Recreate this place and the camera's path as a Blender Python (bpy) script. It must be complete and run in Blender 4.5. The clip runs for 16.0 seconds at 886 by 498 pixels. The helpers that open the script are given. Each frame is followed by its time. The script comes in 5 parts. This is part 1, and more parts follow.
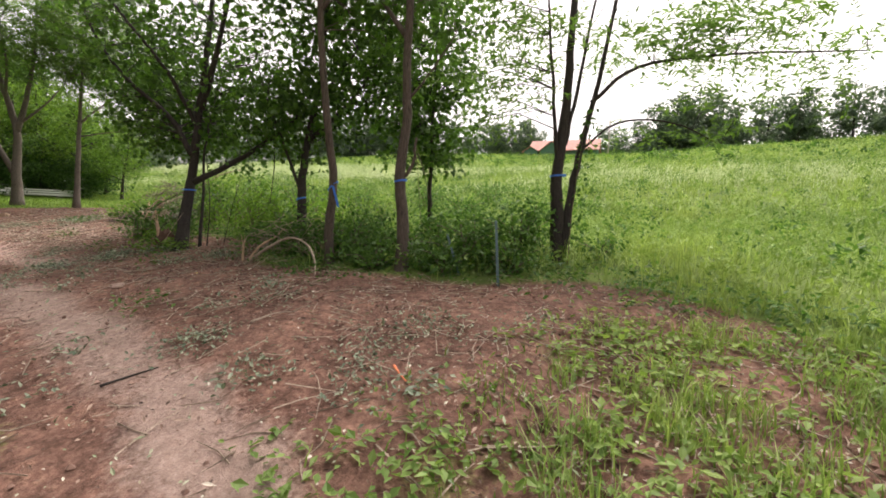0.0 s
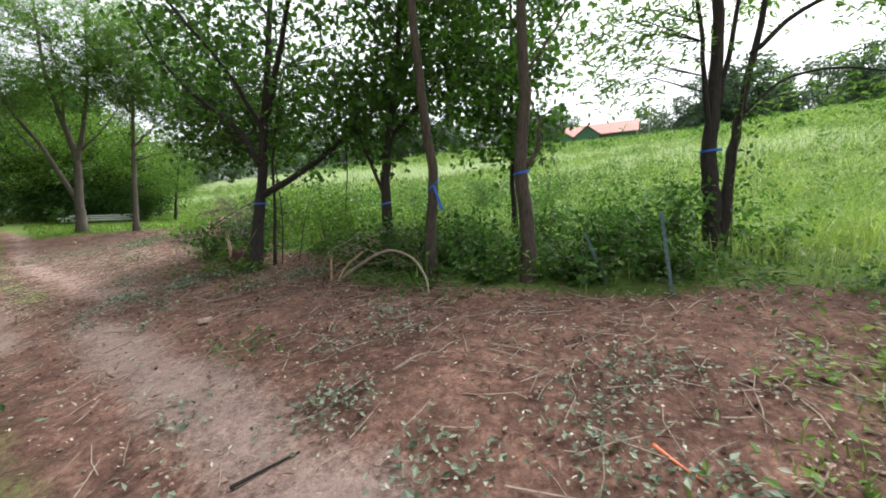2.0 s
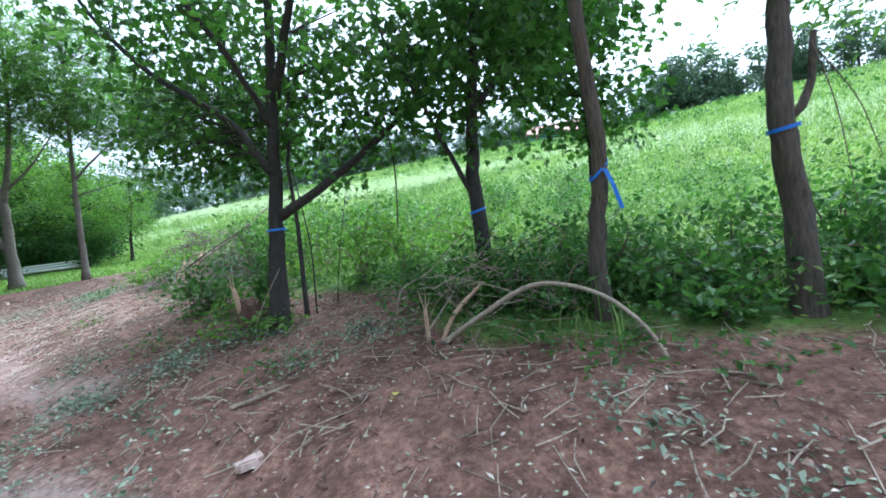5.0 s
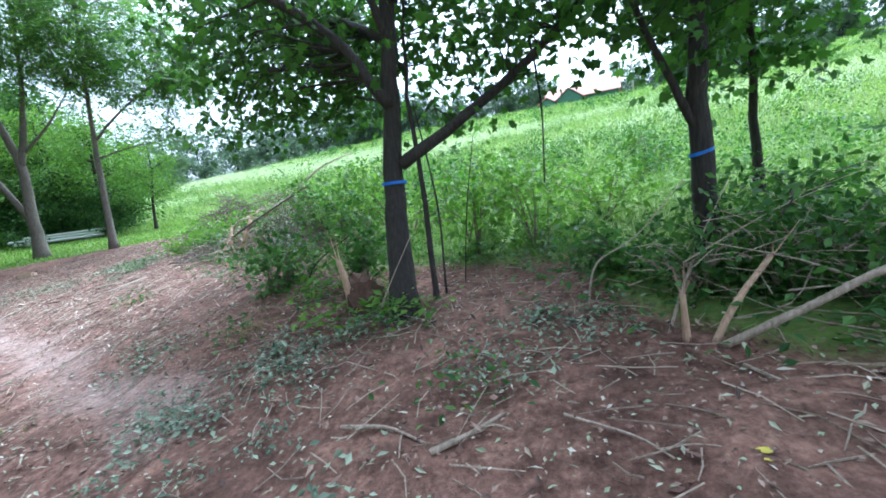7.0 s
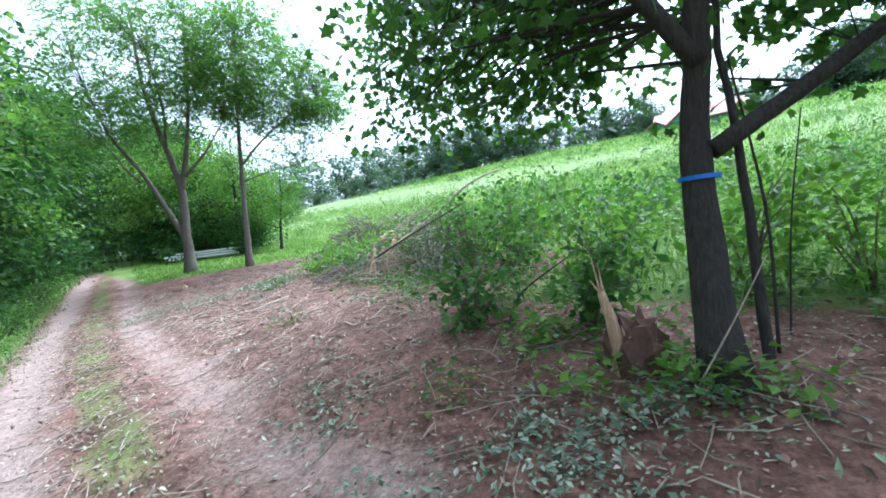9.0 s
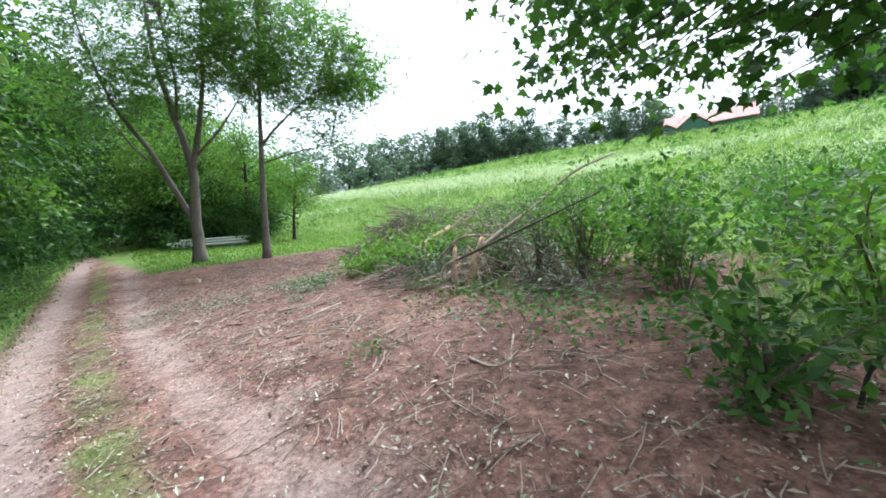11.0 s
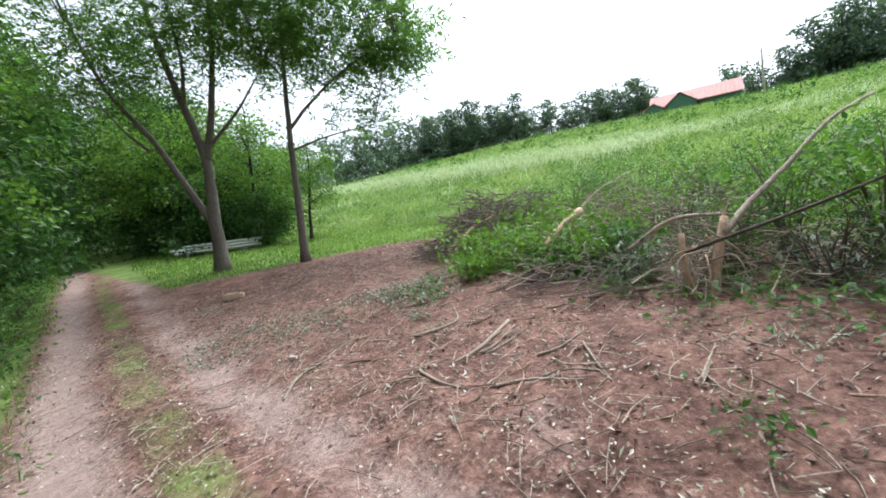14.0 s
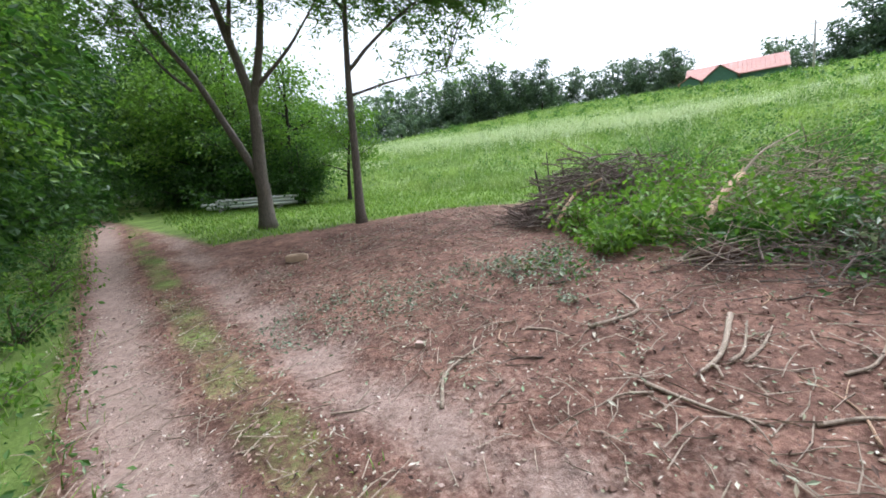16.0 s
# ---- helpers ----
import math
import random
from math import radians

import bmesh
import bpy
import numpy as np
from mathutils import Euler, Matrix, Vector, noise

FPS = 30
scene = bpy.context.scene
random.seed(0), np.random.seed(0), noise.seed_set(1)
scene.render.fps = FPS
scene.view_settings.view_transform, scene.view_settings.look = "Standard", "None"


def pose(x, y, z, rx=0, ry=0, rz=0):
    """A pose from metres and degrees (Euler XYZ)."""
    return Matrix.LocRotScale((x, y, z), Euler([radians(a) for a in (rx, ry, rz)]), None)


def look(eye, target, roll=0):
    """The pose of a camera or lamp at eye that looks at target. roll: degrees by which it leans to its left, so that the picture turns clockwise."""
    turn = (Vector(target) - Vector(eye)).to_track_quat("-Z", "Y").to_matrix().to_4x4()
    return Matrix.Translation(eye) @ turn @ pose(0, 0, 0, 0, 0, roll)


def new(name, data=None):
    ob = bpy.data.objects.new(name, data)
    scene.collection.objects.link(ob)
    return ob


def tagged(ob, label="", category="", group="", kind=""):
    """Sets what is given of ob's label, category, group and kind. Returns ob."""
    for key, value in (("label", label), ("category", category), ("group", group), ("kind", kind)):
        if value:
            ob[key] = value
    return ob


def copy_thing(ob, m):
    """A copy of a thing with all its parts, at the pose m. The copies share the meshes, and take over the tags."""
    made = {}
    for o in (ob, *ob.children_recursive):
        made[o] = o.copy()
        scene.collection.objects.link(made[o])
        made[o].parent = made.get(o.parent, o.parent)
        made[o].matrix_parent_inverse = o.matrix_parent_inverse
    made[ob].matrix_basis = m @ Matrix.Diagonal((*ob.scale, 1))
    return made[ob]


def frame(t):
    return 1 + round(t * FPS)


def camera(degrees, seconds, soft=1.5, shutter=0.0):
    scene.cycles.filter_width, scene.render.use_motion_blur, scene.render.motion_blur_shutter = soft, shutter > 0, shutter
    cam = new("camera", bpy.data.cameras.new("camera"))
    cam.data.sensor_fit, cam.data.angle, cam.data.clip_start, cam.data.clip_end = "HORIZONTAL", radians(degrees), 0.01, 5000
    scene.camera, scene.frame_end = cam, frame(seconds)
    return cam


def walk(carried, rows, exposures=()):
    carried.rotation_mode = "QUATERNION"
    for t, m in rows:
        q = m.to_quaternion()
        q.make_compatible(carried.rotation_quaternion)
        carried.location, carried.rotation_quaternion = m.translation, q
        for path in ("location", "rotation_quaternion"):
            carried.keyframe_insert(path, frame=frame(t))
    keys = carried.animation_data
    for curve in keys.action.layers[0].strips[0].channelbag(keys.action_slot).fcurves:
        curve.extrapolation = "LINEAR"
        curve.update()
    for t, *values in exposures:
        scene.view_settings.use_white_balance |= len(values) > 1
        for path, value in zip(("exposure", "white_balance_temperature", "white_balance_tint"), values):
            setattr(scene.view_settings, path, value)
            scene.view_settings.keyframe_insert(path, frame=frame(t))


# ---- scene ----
cam = camera(93.5, 16.0, soft=1.75)
PATH = [
    (0, (0.007, 0.88, 1.821), (-0.057, 2.875, 1.691), 2.3),
    (0.5, (-0.281, 1.048, 1.818), (-0.368, 3.04, 1.661), 0.9),
    (1, (-0.561, 1.224, 1.823), (-0.647, 3.206, 1.567), -0.1),
    (1.5, (-0.808, 1.522, 1.863), (-0.958, 3.508, 1.686), 0.9),
    (2, (-1.127, 1.804, 1.871), (-1.354, 3.786, 1.726), -1.9),
    (2.5, (-1.386, 2.092, 1.898), (-1.588, 4.073, 1.718), -2.8),
    (2.6, (-1.474, 2.09, 1.921), (-1.624, 4.08, 1.793), -3.5),
    (3, (-1.627, 2.419, 1.941), (-1.806, 4.407, 1.821), -4.9),
    (3.5, (-1.949, 2.704, 1.98), (-2.028, 4.7, 1.881), -6.6),
    (4, (-2.213, 3.008, 1.979), (-2.284, 5.004, 1.88), -6.7),
    (4.2, (-2.328, 3.153, 1.983), (-2.417, 5.149, 1.887), -8.3),
    (6.3, (-3.899, 4.472, 2.041), (-3.946, 6.46, 1.825), -6.1),
    (6.5, (-4.028, 4.567, 2.037), (-4.078, 6.552, 1.794), -6.4),
    (7, (-4.355, 4.827, 2.054), (-4.489, 6.807, 1.805), -7.7),
    (7.5, (-4.72, 5.037, 2.018), (-4.837, 7.027, 1.861), -6.6),
    (8, (-5.064, 5.23, 2.042), (-5.273, 7.209, 1.837), -7.1),
    (8.5, (-5.407, 5.499, 2.007), (-5.79, 7.456, 1.847), -6.8),
    (9, (-5.736, 5.77, 2.059), (-6.267, 7.697, 1.998), -6.6),
    (9.5, (-6.071, 6.035, 2.034), (-6.741, 7.92, 2.008), -2.7),
    (9.7, (-6.19, 6.187, 2.06), (-6.883, 8.062, 2.025), -1.5),
    (11.8, (-8.464, 7.213, 2.291), (-8.889, 9.164, 2.184), -5.5),
    (12, (-8.646, 7.294, 2.308), (-9.076, 9.244, 2.201), -5.0),
    (12.5, (-9.033, 7.489, 2.362), (-9.558, 9.419, 2.337), -4.2),
    (13, (-9.496, 7.665, 2.346), (-10.015, 9.596, 2.281), -4.6),
    (13.5, (-9.913, 7.843, 2.36), (-10.446, 9.766, 2.233), -6.2),
    (14, (-10.322, 8.098, 2.408), (-10.756, 10.046, 2.275), -7.3),
    (14.5, (-10.787, 8.323, 2.386), (-11.137, 10.283, 2.191), -8.7),
    (15, (-11.183, 8.534, 2.385), (-11.581, 10.484, 2.19), -8.9),
    (15.5, (-11.601, 8.762, 2.383), (-12.07, 10.697, 2.198), -5.0),
    (16, (-12.053, 8.918, 2.394), (-12.542, 10.838, 2.121), -4.5),
]
walk(cam, [(t, look(eye, target, roll)) for t, eye, target, roll in PATH],
     [(0, 1.1, 7000, 17), (2, 1.2, 6200, 9), (3.5, 1.5, 5200, 3), (6.5, 1.9, 4900, 5), (9.5, 1.8, 5000, 4), (12, 1.35, 5700, 8), (14, 1.2, 5700, 9), (16, 1.1, 5700, 10)])

# ---- sky, sun ----
world = bpy.data.worlds.new("overcast_sky")
scene.world = world
world.use_nodes = True
wn, wl = world.node_tree.nodes, world.node_tree.links
sky = wn.new("ShaderNodeTexSky")
sky.sky_type = "NISHITA"
sky.sun_disc = False
sky.sun_elevation, sky.sun_rotation = radians(65), radians(26)
sky.dust_density, sky.air_density, sky.ozone_density = 6.0, 1.0, 1.0
grey = wn.new("ShaderNodeHueSaturation")
grey.inputs["Saturation"].default_value = 0.10
wl.new(sky.outputs[0], grey.inputs["Color"])
wl.new(grey.outputs[0], wn["Background"].inputs["Color"])
wn["Background"].inputs["Strength"].default_value = 0.15
sun = new("sun", bpy.data.lights.new("sun", "SUN"))
sun.data.energy, sun.data.angle, sun.data.color = 0.8, radians(40), (1.0, 0.96, 0.9)
sun.matrix_world = look((8, 17, 40), (0, 0, 0))


# ---- materials ----
def material(name):
    m = bpy.data.materials.new(name)
    m.use_nodes = True
    return m, m.node_tree.nodes, m.node_tree.links, m.node_tree.nodes["Principled BSDF"]


def ramp(nodes, stops):
    r = nodes.new("ShaderNodeValToRGB")
    while len(r.color_ramp.elements) < len(stops):
        r.color_ramp.elements.new(0.5)
    for e, (p, c) in zip(r.color_ramp.elements, stops):
        e.position, e.color = p, (*c, 1)
    return r


def noise_tex(nodes, links, scale, detail=6, rough=0.6, coord=None):
    n = nodes.new("ShaderNodeTexNoise")
    n.inputs["Scale"].default_value, n.inputs["Detail"].default_value, n.inputs["Roughness"].default_value = scale, detail, rough
    if coord:
        links.new(coord, n.inputs["Vector"])
    return n


def mixed(nodes, links, fac, a, b, mode="MIX"):
    m = nodes.new("ShaderNodeMix")
    m.data_type, m.blend_type = "RGBA", mode
    for socket, v in ((m.inputs[0], fac), (m.inputs[6], a), (m.inputs[7], b)):
        if isinstance(v, (int, float)):
            socket.default_value = v
        elif isinstance(v, tuple):
            socket.default_value = (*v, 1)
        else:
            links.new(v, socket)
    return m.outputs[2]


def leaf_material(name, dark, light, through_light=0.45, rough=0.5, drift=0.0):
    """Leaves and blades: colour varies from one to the next, and light passes through."""
    m, n, l, p = material(name)
    geo = n.new("ShaderNodeNewGeometry")
    mid = tuple((a + b) / 2 for a, b in zip(dark, light))
    r = ramp(n, [(0.0, dark), (0.55, mid), (1.0, light)])
    l.new(geo.outputs["Random Per Island"], r.inputs[0])
    tc = n.new("ShaderNodeTexCoord")
    big = noise_tex(n, l, 0.7, 3, coord=tc.outputs["Object"])
    colour = mixed(n, l, 0.35, r.outputs[0], big.outputs[0], "SOFT_LIGHT")
    if drift:
        wide = noise_tex(n, l, 0.16, 5, 0.65, coord=tc.outputs["Object"])
        tone = ramp(n, [(0.36, (0.55, 0.66, 0.62)), (0.5, (0.95, 1.0, 0.95)), (0.64, (1.3, 1.2, 1.25))])
        l.new(wide.outputs[0], tone.inputs[0])
        colour = mixed(n, l, drift, colour, tone.outputs[0], "MULTIPLY")
    l.new(colour, p.inputs["Base Color"])
    p.inputs["Roughness"].default_value = rough
    p.inputs["Specular IOR Level"].default_value = 0.35
    t = n.new("ShaderNodeBsdfTranslucent")
    warm = mixed(n, l, 1.0, colour, (1.15, 1.28, 0.68), "MULTIPLY")
    l.new(warm, t.inputs["Color"])
    mix = n.new("ShaderNodeMixShader")
    mix.inputs[0].default_value = through_light
    l.new(p.outputs[0], mix.inputs[1])
    l.new(t.outputs[0], mix.inputs[2])
    l.new(mix.outputs[0], n["Material Output"].inputs["Surface"])
    return m


def bark_material(name, dark, light, scale=9.0, stretch=6.0):
    m, n, l, p = material(name)
    tc = n.new("ShaderNodeTexCoord")
    mp = n.new("ShaderNodeMapping")
    mp.inputs["Scale"].default_value = (stretch, stretch, 1.0)
    l.new(tc.outputs["Object"], mp.inputs["Vector"])
    a = noise_tex(n, l, scale, 8, 0.7, mp.outputs[0])
    b = noise_tex(n, l, 1.6, 4, 0.6, tc.outputs["Object"])
    r = ramp(n, [(0.3, dark), (0.7, light)])
    l.new(a.outputs[0], r.inputs[0])
    moss = mixed(n, l, 0.5, r.outputs[0], b.outputs[0], "SOFT_LIGHT")
    l.new(moss, p.inputs["Base Color"])
    p.inputs["Roughness"].default_value = 0.9
    bump = n.new("ShaderNodeBump")
    bump.inputs["Strength"].default_value, bump.inputs["Distance"].default_value = 0.8, 0.02
    l.new(a.outputs[0], bump.inputs["Height"])
    l.new(bump.outputs[0], p.inputs["Normal"])
    return m


def plain_material(name, colour, rough=0.6, vary=0.25, scale=12.0, metal=0.0):
    m, n, l, p = material(name)
    tc = n.new("ShaderNodeTexCoord")
    a = noise_tex(n, l, scale, 6, 0.65, tc.outputs["Object"])
    low, high = tuple(c * (1 - vary) for c in colour), tuple(min(1, c * (1 + vary)) for c in colour)
    r = ramp(n, [(0.3, low), (0.7, high)])
    l.new(a.outputs[0], r.inputs[0])
    l.new(r.outputs[0], p.inputs["Base Color"])
    p.inputs["Roughness"].default_value, p.inputs["Metallic"].default_value = rough, metal
    bump = n.new("ShaderNodeBump")
    bump.inputs["Strength"].default_value, bump.inputs["Distance"].default_value = 0.3, 0.01
    l.new(a.outputs[0], bump.inputs["Height"])
    l.new(bump.outputs[0], p.inputs["Normal"])
    return m


def island_material(name, stops, rough=0.85):
    """Loose bits, each of its own colour."""
    m, n, l, p = material(name)
    geo = n.new("ShaderNodeNewGeometry")
    r = ramp(n, stops)
    l.new(geo.outputs["Random Per Island"], r.inputs[0])
    l.new(r.outputs[0], p.inputs["Base Color"])
    p.inputs["Roughness"].default_value = rough
    return m


def ground_material():
    """Red-brown soil, paler where wheels pack it, green where grass takes over; the shares are laid down with the mesh."""
    m, n, l, p = material("soil_and_turf")
    tc = n.new("ShaderNodeTexCoord")
    pos = tc.outputs["Object"]

    def share(name):
        a = n.new("ShaderNodeAttribute")
        a.attribute_name = name
        return a.outputs["Fac"]

    fine = noise_tex(n, l, 22.0, 10, 0.72, pos)
    coarse = noise_tex(n, l, 1.3, 5, 0.6, pos)
    soil = ramp(n, [(0.25, (0.085, 0.045, 0.035)), (0.5, (0.215, 0.125, 0.098)), (0.75, (0.36, 0.235, 0.185))])
    l.new(fine.outputs[0], soil.inputs[0])
    damp = ramp(n, [(0.35, (0.55, 0.5, 0.48)), (0.65, (1.1, 1.05, 1.0))])
    l.new(coarse.outputs[0], damp.inputs[0])
    mid = noise_tex(n, l, 6.5, 8, 0.7, pos)
    crumb = ramp(n, [(0.36, (0.45, 0.42, 0.40)), (0.5, (0.95, 0.93, 0.92)), (0.64, (1.45, 1.42, 1.38))])
    l.new(mid.outputs[0], crumb.inputs[0])
    soil1 = mixed(n, l, 0.85, soil.outputs[0], crumb.outputs[0], "MULTIPLY")
    soil2 = mixed(n, l, 0.8, soil1, damp.outputs[0], "MULTIPLY")
    packed = ramp(n, [(0.3, (0.25, 0.165, 0.137)), (0.7, (0.46, 0.335, 0.285))])
    l.new(fine.outputs[0], packed.inputs[0])
    grit = n.new("ShaderNodeTexVoronoi")
    grit.inputs["Scale"].default_value = 38.0
    l.new(pos, grit.inputs["Vector"])
    gritc = ramp(n, [(0.05, (0.50, 0.45, 0.40)), (0.35, (0.24, 0.18, 0.15))])
    l.new(grit.outputs["Distance"], gritc.inputs[0])
    packed1 = mixed(n, l, 0.5, packed.outputs[0], crumb.outputs[0], "MULTIPLY")
    packed2 = mixed(n, l, 0.28, packed1, gritc.outputs[0])
    turf = ramp(n, [(0.3, (0.06, 0.09, 0.025)), (0.5, (0.14, 0.20, 0.05)), (0.72, (0.24, 0.32, 0.10))])
    l.new(coarse.outputs[0], turf.inputs[0])
    turf_fine = ramp(n, [(0.3, (0.5, 0.55, 0.4)), (0.7, (1.15, 1.15, 1.0))])
    l.new(fine.outputs[0], turf_fine.inputs[0])
    turf2 = mixed(n, l, 0.7, turf.outputs[0], turf_fine.outputs[0], "MULTIPLY")
    edge = n.new("ShaderNodeMath")
    edge.operation = "MULTIPLY_ADD"
    l.new(fine.outputs[0], edge.inputs[0])
    edge.inputs[1].default_value = 0.9
    edge.inputs[2].default_value = -0.45

    def ragged(name):
        a = n.new("ShaderNodeMath")
        a.use_clamp = True
        l.new(share(name), a.inputs[0])
        l.new(edge.outputs[0], a.inputs[1])
        b = ramp(n, [(0.32, (0, 0, 0)), (0.68, (1, 1, 1))])
        l.new(a.outputs[0], b.inputs[0])
        return b.outputs[0]

    base = mixed(n, l, ragged("packed"), soil2, packed2)
    colour = mixed(n, l, ragged("turf"), base, turf2)
    l.new(colour, p.inputs["Base Color"])
    p.inputs["Roughness"].default_value = 0.95
    p.inputs["Specular IOR Level"].default_value = 0.2
    bump = n.new("ShaderNodeBump")
    bump.inputs["Strength"].default_value, bump.inputs["Distance"].default_value = 0.9, 0.03
    l.new(fine.outputs[0], bump.inputs["Height"])
    l.new(bump.outputs[0], p.inputs["Normal"])
    return m


GROUND = ground_material()
BARK_DARK = bark_material("dark_grey_bark", (0.014, 0.011, 0.010), (0.062, 0.052, 0.045))
BARK_BROWN = bark_material("brown_bark", (0.035, 0.026, 0.021), (0.145, 0.112, 0.09))
BARK_GREY = bark_material("grey_bark", (0.06, 0.048, 0.04), (0.21, 0.175, 0.145))
PEELED = bark_material("torn_pale_wood", (0.30, 0.175, 0.105), (0.64, 0.46, 0.32), 7.0, 9.0)
STICK = bark_material("dry_stick_bark", (0.19, 0.145, 0.11), (0.50, 0.40, 0.31), 9.0, 5.0)
TWIG = bark_material("brush_twig_bark", (0.07, 0.05, 0.042), (0.21, 0.155, 0.125))
LEAF_MAPLE = leaf_material("maple_leaf", (0.03, 0.07, 0.014), (0.10, 0.20, 0.04), 0.5)
LEAF_WALNUT = leaf_material("pinnate_leaf", (0.075, 0.15, 0.035), (0.20, 0.32, 0.09), 0.5)
LEAF_WOOD = leaf_material("woodland_leaf", (0.022, 0.062, 0.015), (0.09, 0.18, 0.04))
LEAF_BRIGHT = leaf_material("sunlit_young_leaf", (0.075, 0.16, 0.02), (0.20, 0.32, 0.06))
# skyline leaves: distance haze is put into the colour, paler and bluer
LEAF_HAZED = leaf_material("hazed_tree_leaf", (0.085, 0.135, 0.10), (0.18, 0.245, 0.165), 0.3)
# dark green greyed towards blue, so the colour itself carries the haze
LEAF_HAZED_DARK = leaf_material("hazed_dark_leaf", (0.05, 0.09, 0.06), (0.12, 0.18, 0.11), 0.3)
LEAF_SHRUB = leaf_material("shrub_leaf", (0.03, 0.08, 0.016), (0.115, 0.225, 0.05))
LEAF_WILT = leaf_material("wilted_leaf", (0.05, 0.085, 0.05), (0.34, 0.39, 0.29), 0.2)
MOSS = leaf_material("yellow_moss", (0.14, 0.15, 0.03), (0.28, 0.29, 0.06), 0.2)
GRASS = leaf_material("meadow_grass", (0.13, 0.20, 0.045), (0.33, 0.42, 0.15), 0.4, drift=0.9)
MEADOW_WEED = leaf_material("meadow_weed_leaf", (0.11, 0.185, 0.04), (0.27, 0.37, 0.11), 0.4, drift=0.9)
SEED = leaf_material("pale_seed_grass", (0.38, 0.45, 0.28), (0.60, 0.64, 0.48), 0.3)
TURF = leaf_material("short_turf_blade", (0.10, 0.185, 0.03), (0.26, 0.37, 0.085), 0.4)
LITTER = island_material("leaf_and_chip_litter", [(0.0, (0.05, 0.03, 0.024)), (0.35, (0.16, 0.095, 0.07)), (0.62, (0.36, 0.26, 0.20)), (0.78, (0.20, 0.27, 0.15)), (1.0, (0.62, 0.54, 0.46))])
CLODS = island_material("crumbled_soil", [(0.0, (0.12, 0.066, 0.05)), (0.5, (0.22, 0.13, 0.1)), (1.0, (0.34, 0.22, 0.175))], 0.95)
BLUE = plain_material("blue_flagging_tape", (0.03, 0.16, 0.62), 0.4, 0.1)
STEEL = plain_material("weathered_green_steel", (0.085, 0.14, 0.145), 0.75, 0.25, 20)
WHITE = plain_material("white_plastic", (0.78, 0.78, 0.76), 0.4, 0.06)
TAN = plain_material("tan_board", (0.46, 0.34, 0.24), 0.85, 0.15)
STONE = plain_material("pink_stone", (0.46, 0.34, 0.29), 0.85, 0.2, 20)
ORANGE = plain_material("orange_plastic", (0.75, 0.20, 0.08), 0.5, 0.12)
YELLOW = plain_material("yellow_leaf", (0.50, 0.42, 0.06), 0.6, 0.12)
# red tile colour, paled towards pink to paint in the distance haze
TILE = plain_material("hazed_red_roof", (0.46, 0.23, 0.19), 0.75, 0.2, 1.5)
GREENWALL = plain_material("green_painted_wall", (0.07, 0.17, 0.11), 0.7, 0.12, 2.0)
POLEWOOD = plain_material("grey_pole_wood", (0.40, 0.38, 0.35), 0.85, 0.15, 6.0)
SOILCLOD = plain_material("dark_root_soil", (0.10, 0.055, 0.038), 0.95, 0.4, 14.0)
PANE = plain_material("dark_window_pane", (0.03, 0.035, 0.04), 0.15, 0.1)


# ---- geometry helpers ----
rng = np.random.default_rng(7)


def mesh_from(name, verts, faces, mat, smooth=False):
    me = bpy.data.meshes.new(name)
    me.from_pydata(np.asarray(verts).tolist(), [], faces if isinstance(faces, list) else np.asarray(faces).tolist())
    me.materials.append(mat)
    if smooth:
        me.polygons.foreach_set("use_smooth", [True] * len(me.polygons))
    me.update()
    return me


def piece(name, verts, faces, mat, parent=None, label="", smooth=False):
    ob = new(name, mesh_from(name, verts, faces, mat, smooth))
    if parent is not None:
        ob.parent = parent
    if label:
        ob["label"] = label
    return ob


def root(name, place, label, category, group="", turn=0.0):
    ob = new(name)
    ob.matrix_basis = pose(*place, 0, 0, turn)
    return tagged(ob, label, category, group)


class Soup:
    """Vertices and faces gathered from many pieces for one mesh."""

    def __init__(self):
        self.v, self.f, self.count = [], [], 0

    def add(self, verts, faces):
        verts = np.asarray(verts, float).reshape(-1, 3)
        k = self.count
        self.v.append(verts)
        if isinstance(faces, np.ndarray):
            self.f.extend((faces + k).tolist())
        else:
            self.f.extend([tuple(i + k for i in f) for f in faces])
        self.count += len(verts)
        return self

    def verts(self):
        return np.concatenate(self.v) if self.v else np.zeros((0, 3))


def tube(points, radii, sides=6, caps=True, wobble=0.0):
    """A tapered tube along a line of points."""
    p = np.asarray(points, float)
    r = np.broadcast_to(np.asarray(radii, float), (len(p),))
    d = np.gradient(p, axis=0)
    d /= np.linalg.norm(d, axis=1)[:, None] + 1e-9
    ref = np.array([1.0, 0.13, 0]) if np.mean(np.abs(d[:, 2])) > 0.6 else np.array([0.05, 0.0, 1.0])
    a = np.cross(d, ref)
    a /= np.linalg.norm(a, axis=1)[:, None] + 1e-9
    b = np.cross(d, a)
    t = np.linspace(0, 2 * np.pi, sides, endpoint=False)
    rr = r[:, None] * (1 + wobble * np.sin(3 * t[None] + np.arange(len(p))[:, None] * 1.7))
    v = p[:, None] + rr[..., None] * (np.cos(t)[None, :, None] * a[:, None] + np.sin(t)[None, :, None] * b[:, None])
    f = []
    for i in range(len(p) - 1):
        for j in range(sides):
            k = (j + 1) % sides
            f.append((i * sides + j, i * sides + k, (i + 1) * sides + k, (i + 1) * sides + j))
    if caps:
        f.append(tuple(range(sides - 1, -1, -1)))
        f.append(tuple((len(p) - 1) * sides + j for j in range(sides)))
    return v.reshape(-1, 3), f


